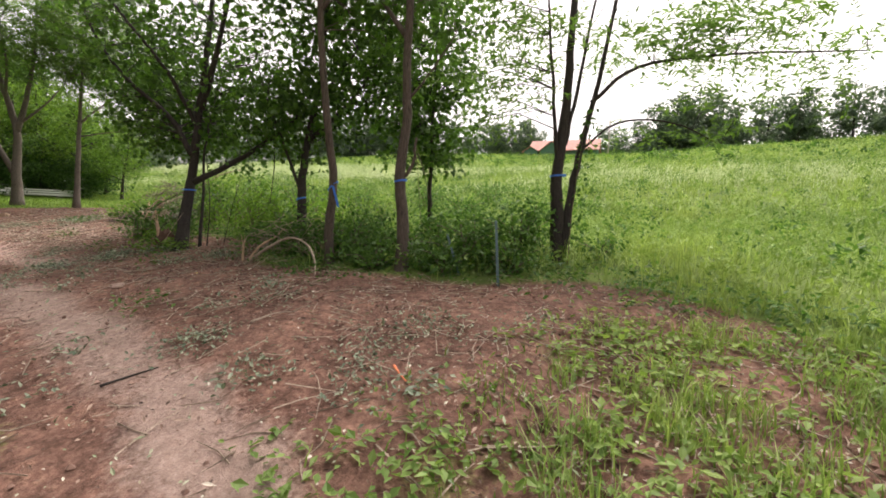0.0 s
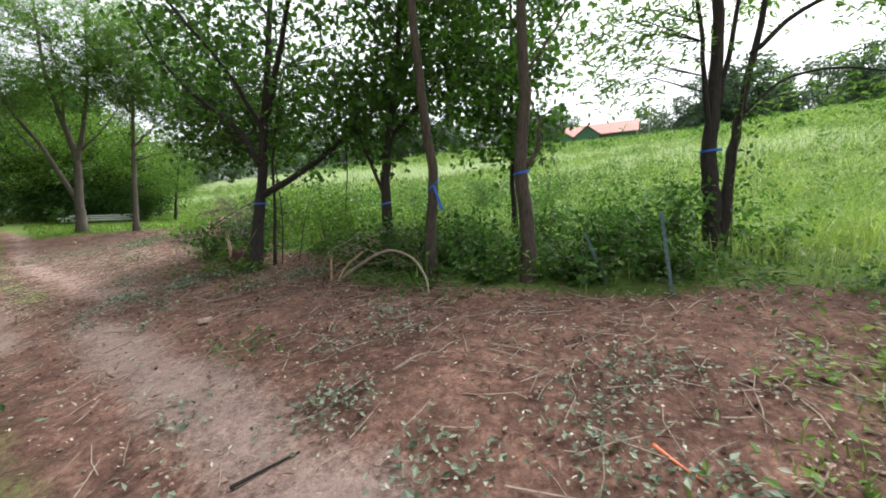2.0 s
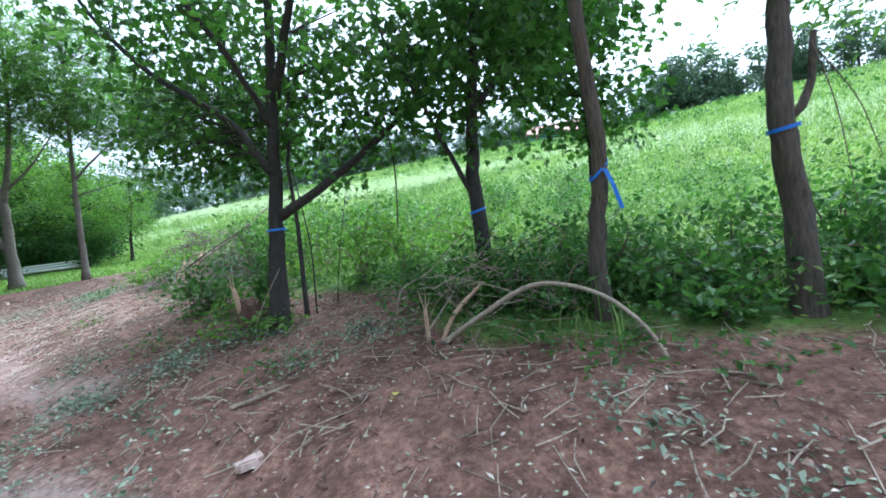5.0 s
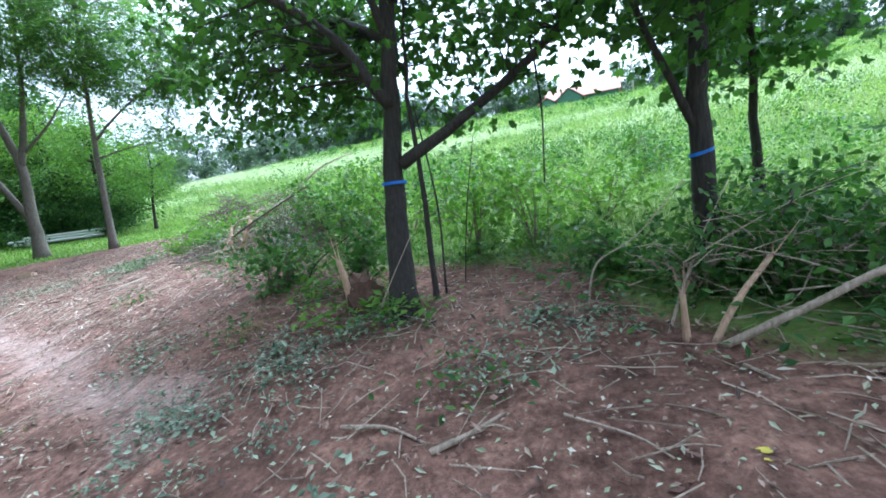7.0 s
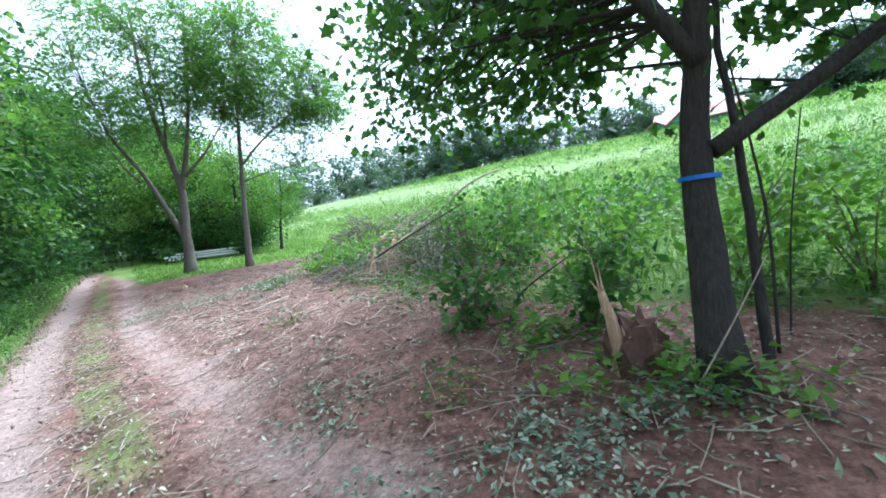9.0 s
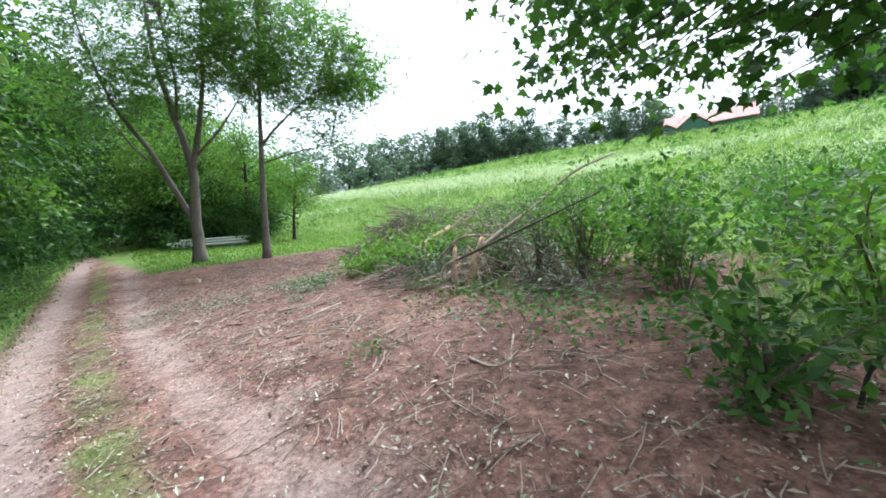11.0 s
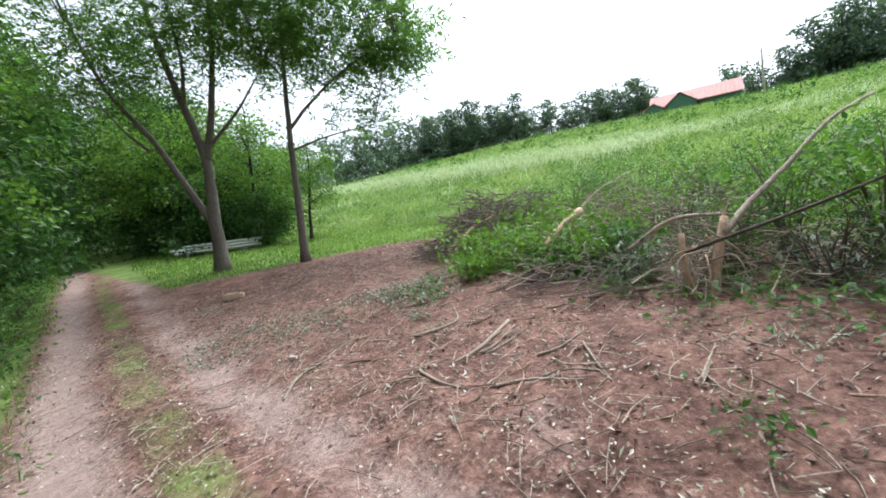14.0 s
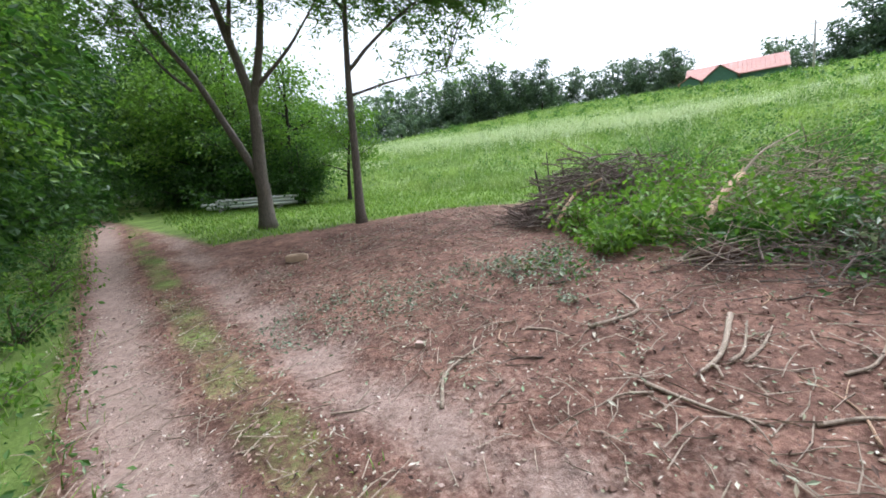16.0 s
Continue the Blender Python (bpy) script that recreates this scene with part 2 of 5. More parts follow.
def bent(points, steps=4):
    """A smooth line through a few points."""
    p = np.asarray(points, float)
    if len(p) < 3:
        return np.linspace(p[0], p[-1], steps + 1)
    e = np.vstack([2 * p[0] - p[1], p, 2 * p[-1] - p[-2]])
    out = []
    for i in range(1, len(e) - 2):
        for s in np.linspace(0, 1, steps, endpoint=False):
            a, b, c, d = e[i - 1], e[i], e[i + 1], e[i + 2]
            out.append(0.5 * (2 * b + (c - a) * s + (2 * a - 5 * b + 4 * c - d) * s ** 2 + (3 * b - a - 3 * c + d) * s ** 3))
    out.append(p[-1])
    return np.array(out)


OVAL = np.array([(0, 0, 0), (0.45, 0.27, 0.07), (1, 0, -0.06), (0.45, -0.27, 0.07)])
SLIM = np.array([(0, 0, 0), (0.4, 0.15, 0.04), (1, 0, -0.08), (0.4, -0.15, 0.04)])
MAPLE = np.array([(0, 0, 0), (0.1, 0.38, 0.03), (0.38, 0.28, 0.04), (0.55, 0.52, -0.03), (0.62, 0.2, 0.05), (1.0, 0, -0.1),
                  (0.62, -0.2, 0.05), (0.55, -0.52, -0.03), (0.38, -0.28, 0.04), (0.1, -0.38, 0.03)])


def unit(v):
    return v / (np.linalg.norm(v, axis=-1, keepdims=True) + 1e-9)


def leaves(soup, places, size, shape=OVAL, lift=0.6, along=None, droop=0.3):
    """Leaves at the given places, with faces turned upwards by lift and tips sinking by droop."""
    places = np.asarray(places, float)
    k = len(places)
    if not k:
        return
    nrm = unit(rng.normal(size=(k, 3)) + np.array([0, 0, 1.0]) * lift * 2)
    a = rng.normal(size=(k, 3)) if along is None else along + 0.35 * rng.normal(size=(k, 3))
    a = a - np.array([0, 0, droop])
    a = unit(a - nrm * (a * nrm).sum(1)[:, None])
    b = np.cross(nrm, a)
    s = (size * rng.uniform(0.6, 1.3, k))[:, None, None]
    v = places[:, None] + s * (shape[None, :, 0:1] * a[:, None] + shape[None, :, 1:2] * b[:, None] + shape[None, :, 2:3] * nrm[:, None])
    q = len(shape)
    f = np.arange(k * q).reshape(k, q)
    soup.add(v.reshape(-1, 3), f)


def pinnate(soup, places, out, length=0.45, pairs=7, leaflet=0.11):
    """Compound leaves: a drooping midrib with pairs of slim leaflets."""
    k = len(places)
    if not k:
        return
    d = unit(out + 0.6 * rng.normal(size=(k, 3)) + np.array([0, 0, -0.1]))
    side = unit(np.cross(d, np.array([0, 0, 1.0])) + 0.25 * rng.normal(size=(k, 3)))
    ln = length * rng.uniform(0.7, 1.2, k)
    for i in range(pairs):
        t = (i + 1) / pairs
        base = places + d * (ln * t)[:, None] + np.array([0, 0, -1.0]) * (ln * 0.35 * t ** 2)[:, None]
        for sgn in (1, -1):
            leaves(soup, base, leaflet * (1.15 - 0.5 * abs(t - 0.5)), SLIM, 0.9, along=side * sgn + d * 0.45, droop=0.25)


def blades(soup, places, height, width, lean=0.35):
    """Grass blades that stand at the given places and bend over."""
    k = len(places)
    if not k:
        return
    h = (height * rng.uniform(0.55, 1.25, k))[:, None]
    ang = rng.uniform(0, 2 * np.pi, k)
    side = np.c_[np.cos(ang), np.sin(ang), np.zeros(k)] * (width * rng.uniform(0.7, 1.4, k))[:, None] / 2
    fwd = np.c_[-np.sin(ang), np.cos(ang), np.zeros(k)] * rng.normal(0, lean, (k, 1)) + rng.normal(0, lean * 0.4, (k, 3)) * [1, 1, 0]
    up = np.array([0, 0, 1.0])
    mid = places + h * (0.55 * up + 0.25 * fwd)
    tip = places + h * (0.95 * up + 0.9 * fwd)
    v = np.stack([places - side, places + side, mid + side * 0.8, mid - side * 0.8, tip], 1)
    o = (np.arange(k) * 5)[:, None]
    base = soup.count
    soup.v.append(v.reshape(-1, 3))
    soup.f.extend((o + base + np.array([0, 1, 2, 3])).tolist())
    soup.f.extend((o + base + np.array([3, 2, 4])).tolist())
    soup.count += 5 * k


# ---- the lie of the land: u runs along the track, v up the hillside ----
ALONG, ACROSS, ORIGIN = np.array([-0.88, 0.475]), np.array([0.475, 0.88]), np.array([-4.0, 4.5])
RISE = (0.2715, -0.5482, 1.2522, -0.0235, 0.2800, 1.8789, -0.0232)


def to_uv(x, y):
    return (x - ORIGIN[0]) * ALONG[0] + (y - ORIGIN[1]) * ALONG[1], (x - ORIGIN[0]) * ACROSS[0] + (y - ORIGIN[1]) * ACROSS[1]


def to_xy(u, v):
    k = 1 / (ALONG[0] * ACROSS[1] - ALONG[1] * ACROSS[0])
    return ORIGIN[0] + k * (u * ACROSS[1] - v * ALONG[1]), ORIGIN[1] + k * (v * ALONG[0] - u * ACROSS[0])


def soft_step(v, c, w):
    return w * np.logaddexp(0, np.clip((v - c) / w, -40, 400))


def smooth(a, b, x):
    t = np.clip((x - a) / (b - a), 0, 1)
    return t * t * (3 - 2 * t)


def track_middle(u):
    return np.interp(u, (-14, -5, -3.4, -2, 0, 1.5, 5, 10, 13, 16.5, 22.5, 34, 60), (-2.4, -0.6, -0.1, 0.2, 0.35, 0.5, 0.65, 1.0, 1.3, 1.85, 2.75, 4.6, 9.0))


def height(x, y):
    x, y = np.asarray(x, float), np.asarray(y, float)
    u, v = to_uv(x, y)
    uc = np.clip(u, -60, 60)
    w = v - soft_step(v, 110, 4)
    h = (RISE[0] + RISE[1] * np.tanh((u - 5) / 10) + RISE[2] * uc / 20 + RISE[3] * soft_step(w, 1, 1.5) + RISE[4] * soft_step(w, 7, 3)
         + RISE[5] * v / 10 * np.exp(-(v / 8) ** 2) + RISE[6] * soft_step(w, 5, 6) * uc / 20
         + (-0.0773 + 0.0265 * uc / 20 + 0.0217 * np.maximum(-uc, 0) / 20) * soft_step(w, 22, 6))
    h = h + (0.10 * np.exp(-((u + 2) / 3) ** 2 - ((v - 1.2) / 1.3) ** 2) - 0.17 * np.exp(-((u - 13) / 5.5) ** 2 - ((v - 2.6) / 2.4) ** 2)
             + 0.07 * np.exp(-((u - 4.4) / 1.2) ** 2 - ((v - 3.2) / 1.0) ** 2))
    c = v - track_middle(u)
    ruts = np.exp(-((np.abs(c) - 0.68) / 0.3) ** 2) * smooth(1, 5, u)
    return h - 0.05 * ruts


def ground_at(x, y, lift=0.0):
    return (float(x), float(y), float(height(x, y)) + lift)


def lumps(x, y, scale, seed=0.0):
    return np.array([noise.noise((a * scale, b * scale, seed)) for a, b in zip(x, y)])


def bare_share(u, v):
    """How bare the soil is: the graded clearing beside the track, 0 in the meadow and on the verge."""
    upper = np.interp(u, (-16, -7, -5, -4, -3, -1, 0, 0.9, 1.6, 3.4, 5, 7, 9, 11, 12, 13, 15, 17, 18, 19.5, 22),
                      (1.6, 2.6, 3.9, 3.9, 3.1, 2.9, 2.6, 3.1, 4.1, 3.9, 3.6, 4.3, 4.9, 5.2, 7.0, 9.3, 10.2, 9.0, 5.6, 3.5, 3.6))
    lower = track_middle(u) - np.interp(u, (-4, 0, 5, 12), (0.6, 0.75, 1.1, 1.25))
    return smooth(0.5, -0.5, v - upper) * smooth(-0.35, 0.35, v - lower)


def heaped(u, v):
    """The strip of cut brush along the clearing's upper edge."""
    return smooth(3.6, 5.5, u) * smooth(15, 13, u) * smooth(9.0, 7.0, v) * smooth(2.0, 3.0, v)


def make_ground():
    inner = np.arange(-14, 14.01, 0.1)
    outer = 14 + np.cumsum(0.1 * 1.115 ** np.arange(1, 62))
    axis = np.concatenate([-outer[::-1], inner, outer])
    gx, gy = np.meshgrid(axis - 6.5, axis + 8.0, indexing="ij")
    x, y = gx.ravel(), gy.ravel()
    u, v = to_uv(x, y)
    near = (np.abs(x + 6.5) < 18) & (np.abs(y - 8) < 18)
    z = height(x, y)
    bare = bare_share(u, v)
    c = v - track_middle(u)
    rut = np.exp(-((np.abs(c) - 0.72) / 0.46) ** 2) * smooth(1, 4, u) * np.where(c > 0, 0.6, 0.85)
    rut = np.maximum(0.95 * rut, 0.75 * np.exp(-(c / 0.42) ** 2) * smooth(5, 1, u) * smooth(-9, -5, u))
    rut = np.maximum(rut, 0.36 * np.exp(-((v - track_middle(u) - 1.0) / 1.1) ** 2) * smooth(2.5, 6, u))
    rut *= smooth(70, 40, u)
    strip = np.exp(-(c / 0.3) ** 4) * smooth(3.5, 6, u)
    bump = np.zeros(len(x))
    xs, ys = x[near], y[near]
    bump[near] = 0.035 * lumps(xs, ys, 1.1) + 0.03 * lumps(xs, ys, 2.7, 4.0) + 0.022 * lumps(xs, ys, 6.0, 9.0)
    z = z + bump * (0.35 + 0.65 * bare) * (1 - 0.7 * rut)
    patch = np.zeros(len(x))
    patch[near] = lumps(xs, ys, 1.6, 13.0)
    rut = np.clip(rut + 0.28 * patch * (rut > 0.02), 0, 1)
    turf = np.clip(1 - bare, 0, 1) * (1 - 0.75 * heaped(u, v))
    turf = turf * np.where((v < track_middle(u)) & (u < 5), 0.55 + 0.5 * patch, 1.0)
    turf = np.maximum(turf, (0.52 + 0.35 * patch) * strip * bare * 0.9)
    green0 = smooth(-3.2, -4.2, u + 0.3 * np.maximum(v, 0)) * smooth(3.0, 2.2, v - 0.25 * (-u - 5)) * smooth(-1.3, -0.7, v)
    turf = np.maximum(turf * (1 - 0.5 * smooth(-4, -6, u) * smooth(4, 2, v)), green0 * (0.26 + 0.5 * patch))
    n = len(axis)
    i = np.arange(n * n).reshape(n, n)
    f = np.stack([i[:-1, :-1], i[1:, :-1], i[1:, 1:], i[:-1, 1:]], -1).reshape(-1, 4)
    ob = piece("ground", np.c_[x, y, z], f, GROUND, smooth=True)
    for name, values in (("packed", rut), ("turf", turf)):
        at = ob.data.attributes.new(name, "FLOAT", "POINT")
        at.data.foreach_set("value", values.astype(np.float32))
    return tagged(ob, "red-brown cleared soil running into green hillside meadow", "ground", kind="structure")


make_ground()


# ---- trees ----
def make_tree(name, label, base, stems, blobs, bark, leaf_mat, kind="oval", leaf=0.1, per=26, spread=0.26, group="", sides=8):
    """stems: lists of (points, radius at start, radius at end), in world metres; the first is the trunk.
    blobs: (centre, radii, twigs): stretches of the crown, each filled with leafy twigs that spring from the nearest stem."""
    b = np.array(ground_at(*base, -0.06))
    tree = root(name, b, label, "tree", group)
    wood_pts = []
    for i, (pts, r0, r1) in enumerate(stems):
        p = bent(np.asarray(pts, float) - b, 5)
        p = p + np.c_[rng.normal(0, 0.006, (len(p), 2)), np.zeros(len(p))]
        t = np.linspace(0, 1, len(p))
        r = r0 + (r1 - r0) * t
        if i == 0:
            r = r * (1 + 0.55 * np.exp(-t * 22))
        v, f = tube(p, r, sides if i == 0 else 6, wobble=0.05)
        piece("trunk" if i == 0 else "limb", v, f, bark, tree, smooth=True)
        wood_pts.append(p[np.clip((np.linspace(0.3 if i == 0 else 0.1, 1, 14) * (len(p) - 1)).astype(int), 0, len(p) - 1)])
    wood = np.concatenate(wood_pts)
    twigs, crown = Soup(), Soup()
    for centre, radii, count in blobs:
        d = unit(rng.normal(size=(count, 3)))
        ends = np.asarray(centre) - b + d * np.asarray(radii) * (rng.uniform(0.25, 1.0, (count, 1)) ** 0.45)
        centres, outs = [], []
        for e in ends:
            cost = np.linalg.norm(wood - e, axis=1) + 2.2 * np.maximum(0, wood[:, 2] - e[2])
            s = wood[np.argmin(cost)]
            ln = np.linalg.norm(e - s)
            m = (s + e) / 2 + np.array([0, 0, 0.12 * ln]) + rng.normal(0, 0.05 * ln, 3)
            tp = np.array([s, m, e, e + (e - m) * 0.25 - np.array([0, 0, 0.05])])
            v, f = tube(tp, [0.003 + 0.005 * ln, 0.003 + 0.003 * ln, 0.003, 0.0015], 4, False)
            twigs.add(v, f)
            o = unit(e - s)
            along_twig = rng.uniform(0.45, 1.25, per)[:, None]
            centres.append(s + (e - s) * along_twig + rng.normal(0, spread, (per, 3)) * [1, 1, 0.6])
            outs.append(np.repeat(o[None], per, 0))
        places, outward = np.concatenate(centres), np.concatenate(outs)
        if kind == "pinnate":
            pinnate(crown, places, outward, leaf * 4.2, 6, leaf)
        else:
            leaves(crown, places, leaf, MAPLE if kind == "maple" else OVAL, 0.35, along=outward, droop=0.5)
    tagged(piece("branching", twigs.verts(), twigs.f, bark, tree), kind="stuff")
    tagged(piece("crown", crown.verts(), crown.f, leaf_mat, tree), kind="stuff")
    return tree


def tape(tree, place, radius, label, tail=0.0, tilt=0.0):
    """A turn of flagging tape round a trunk, with a loose tail."""
    rel = np.array(place) - np.array(tree.matrix_basis.translation)
    t = np.linspace(0, 2 * np.pi, 19)
    s = Soup()
    ring = np.c_[np.cos(t) * radius, np.sin(t) * radius, tilt * np.cos(t)] + rel
    v = np.stack([ring - [0, 0, 0.012], ring + [0, 0, 0.012]], 1).reshape(-1, 3)
    s.add(v, [(2 * i, 2 * i + 2, 2 * i + 3, 2 * i + 1) for i in range(18)])
    inner = rel + (ring - rel) * [0.97, 0.97, 1]
    v = np.stack([inner + [0, 0, 0.012], inner - [0, 0, 0.012]], 1).reshape(-1, 3)
    s.add(v, [(2 * i, 2 * i + 2, 2 * i + 3, 2 * i + 1) for i in range(18)])
    if tail:
        k = rel + np.array([0.25 * radius, -radius * 1.05, 0])
        p = np.array([k, k + [0.04, -0.02, -tail * 0.4], k + [0.09, -0.015, -tail]])
        v = np.stack([p - [0.016, 0, 0], p + [0.016, 0, 0]], 1).reshape(-1, 3)
        s.add(v, [(0, 2, 3, 1), (2, 4, 5, 3)])
    piece("tape_band", s.verts(), s.f, BLUE, tree, label)


tree_a = make_tree("maple_tree", "dark-barked forked maple with low leafy limbs and blue tape", (-4.96, 8.2),
    [([(-4.96, 8.2, 1.0), (-4.96, 8.35, 1.8), (-4.91, 8.48, 2.5), (-4.8, 8.5, 3.6), (-4.66, 8.6, 5.3), (-4.4, 8.7, 8.6)], 0.115, 0.03),
     ([(-4.86, 8.42, 2.36), (-4.2, 8.55, 2.75), (-3.55, 8.6, 3.2), (-2.7, 8.75, 4.0), (-2.0, 8.9, 5.0)], 0.06, 0.018),
     ([(-4.88, 8.42, 2.85), (-5.3, 8.48, 3.5), (-6.1, 8.5, 4.15), (-6.6, 8.5, 4.75), (-7.3, 8.6, 5.9)], 0.055, 0.015),
     ([(-4.75, 8.5, 3.7), (-4.4, 8.3, 4.5), (-3.95, 8.0, 5.6), (-3.7, 7.8, 6.6)], 0.06, 0.018),
     ([(-4.82, 8.5, 3.4), (-5.5, 9.4, 4.0), (-6.5, 10.3, 4.4), (-7.3, 11.0, 4.4)], 0.05, 0.012),
     ([(-4.8, 8.5, 3.3), (-5.1, 8.1, 4.2), (-5.6, 7.7, 5.0), (-6.1, 7.4, 5.8)], 0.04, 0.012),
     ([(-4.72, 8.35, 1.0), (-4.7, 8.45, 2.0), (-4.72, 8.6, 3.2), (-4.6, 8.9, 4.6)], 0.032, 0.012)],
    [((-4.4, 8.7, 5.6), (2.4, 2.0, 1.5), 110), ((-4.2, 8.9, 3.9), (1.0, 0.9, 0.7), 36), ((-6.2, 8.9, 4.9), (1.3, 1.4, 1.1), 30), ((-2.7, 8.9, 4.5), (1.7, 1.4, 0.9), 40), ((-5.6, 7.8, 5.0), (1.3, 1.0, 0.9), 18),
     ((-6.5, 10.5, 3.95), (1.45, 1.3, 1.0), 125), ((-6.0, 10.2, 5.0), (1.6, 1.4, 1.1), 45), ((-5.0, 9.4, 3.5), (1.6, 1.0, 0.8), 36), ((-4.3, 8.7, 7.6), (1.8, 1.6, 0.9), 16), ((-5.9, 8.8, 3.8), (1.0, 0.9, 0.7), 12), ((-3.5, 8.8, 3.6), (1.2, 0.8, 0.7), 26)],
    BARK_DARK, LEAF_MAPLE, "maple", 0.1, 24, 0.28)
tape(tree_a, (-4.935, 8.43, 2.22), 0.108, "bright blue tape band")
tree_b = make_tree("maple_tree", "slender maple at the meadow's edge with blue tape", (-2.62, 7.93),
    [([(-2.62, 7.93, 1.0), (-2.66, 7.93, 2.3), (-2.58, 8.0, 3.2), (-2.42, 8.1, 4.4), (-2.3, 8.3, 7.5)], 0.088, 0.025),
     ([(-2.66, 7.93, 2.25), (-2.82, 7.93, 2.6), (-3.1, 7.95, 3.3), (-3.4, 8.0, 4.0)], 0.035, 0.012), ([(-2.57, 8.0, 3.1), (-1.9, 8.4, 4.0), (-1.4, 8.7, 5.0)], 0.04, 0.012)],
    [((-2.5, 8.0, 3.5), (1.0, 0.9, 0.8), 60), ((-2.3, 8.4, 5.0), (1.5, 1.4, 1.2), 75), ((-1.5, 8.9, 4.4), (1.0, 0.9, 0.9), 26)],
    BARK_DARK, LEAF_MAPLE, "maple", 0.1, 24, 0.26)
tape(tree_b, (-2.66, 7.92, 2.12), 0.08, "bright blue tape band", tilt=0.02)
tree_c = make_tree("young_tree", "slim grey-brown trunk with knotted blue tape", (-1.84, 6.95),
    [([(-1.84, 6.95, 0.9), (-1.86, 6.9, 1.7), (-1.79, 6.85, 2.3), (-1.88, 6.72, 3.3), (-1.95, 6.6, 4.8), (-1.9, 6.5, 8.6)], 0.075, 0.035),
     ([(-1.94, 6.62, 4.6), (-1.38, 6.9, 5.6), (-1.08, 7.1, 6.8)], 0.035, 0.012)],
    [((-1.98, 6.9, 7.4), (1.4, 1.3, 0.9), 20), ((-2.78, 7.3, 5.8), (1.3, 1.0, 0.9), 50), ((-1.38, 7.9, 5.4), (1.2, 1.0, 0.9), 34)],
    BARK_BROWN, LEAF_MAPLE, "maple", 0.11, 26, 0.26)
tape(tree_c, (-1.8, 6.86, 2.27), 0.074, "bright blue tape with a loose tail", 0.3, 0.07)
tree_d = make_tree("young_tree", "straight dark trunk with a stub branch and blue tape", (-0.72, 6.45),
    [([(-0.72, 6.45, 0.9), (-0.72, 6.45, 1.8), (-0.78, 6.45, 2.4), (-0.72, 6.47, 3.2), (-0.74, 6.5, 4.5), (-0.6, 6.6, 8.8)], 0.09, 0.042),
     ([(-0.76, 6.45, 2.36), (-0.62, 6.42, 2.55), (-0.58, 6.4, 2.9)], 0.032, 0.018), ([(-0.74, 6.5, 4.2), (-1.2, 6.8, 4.9), (-1.7, 7.1, 5.8)], 0.04, 0.012),
     ([(-0.73, 6.48, 3.4), (-0.45, 6.5, 3.75), (-0.1, 6.5, 4.3)], 0.022, 0.008)],
    [((-0.5, 6.7, 8.0), (1.4, 1.3, 0.9), 16), ((-1.3, 7.1, 5.7), (1.0, 0.9, 0.8), 32), ((0.2, 6.8, 6.6), (0.9, 0.9, 0.7), 18), ((-0.6, 6.9, 4.6), (0.7, 0.6, 0.5), 22)],
    BARK_BROWN, LEAF_MAPLE, "maple", 0.105, 24, 0.26)
tape(tree_d, (-0.77, 6.45, 2.34), 0.088, "bright blue tape band", tilt=0.015)
tree_e = make_tree("walnut_tree", "several-stemmed walnut with feathery leaves and blue tape", (1.52, 7.02),
    [([(1.52, 7.02, 0.9), (1.46, 7.02, 1.9), (1.42, 7.02, 2.5), (1.5, 7.05, 3.6), (1.54, 7.1, 5.0), (1.7, 7.2, 8.0)], 0.115, 0.035),
     ([(1.54, 7.0, 1.4), (1.62, 7.0, 2.2), (1.74, 7.0, 3.0), (1.92, 7.0, 3.9), (2.3, 7.0, 6.3)], 0.07, 0.02),
     ([(1.44, 7.0, 2.5), (1.34, 6.95, 3.2), (1.22, 6.9, 4.2), (1.05, 7.0, 5.8)], 0.036, 0.012),
     ([(1.5, 7.05, 3.0), (1.62, 7.0, 3.7), (1.75, 6.98, 4.6), (1.95, 7.0, 6.0)], 0.034, 0.012),
     ([(1.84, 7.0, 3.6), (2.4, 6.85, 4.05), (3.6, 6.7, 4.2), (5.2, 6.6, 4.25)], 0.032, 0.008),
     ([(1.7, 7.0, 2.9), (2.2, 6.9, 3.3), (2.9, 6.8, 3.3), (3.5, 6.7, 3.0)], 0.02, 0.006)],
    [((4.0, 6.7, 4.3), (1.8, 0.8, 0.35), 36), ((2.5, 6.8, 4.6), (1.1, 0.9, 0.5), 16), ((0.6, 7.1, 4.4), (0.8, 0.7, 0.8), 22), ((2.0, 7.1, 7.0), (2.6, 2.0, 0.9), 40),
     ((3.1, 6.8, 3.3), (0.7, 0.4, 0.25), 7), ((0.4, 7.2, 3.7), (0.7, 0.6, 0.5), 11)],
    BARK_DARK, LEAF_WALNUT, "pinnate", 0.1, 7, 0.24)
tape(tree_e, (1.43, 7.02, 2.55), 0.118, "bright blue tape band", tilt=0.01)
make_tree("maple_tree", "bushy maple standing in the meadow's edge", (-0.6, 10.4),
    [([(-0.6, 10.4, 1.4), (-0.65, 10.4, 3.0), (-0.6, 10.5, 7.5)], 0.07, 0.02)],
    [((-0.8, 10.3, 4.0), (1.2, 1.1, 1.2), 80), ((-0.6, 10.4, 6.2), (1.6, 1.5, 1.8), 70), ((-2.1, 10.2, 5.0), (1.1, 1.0, 1.3), 40)],
    BARK_DARK, LEAF_MAPLE, "maple", 0.13, 26, 0.3)
dz = float(height(-19.14, 18.45))
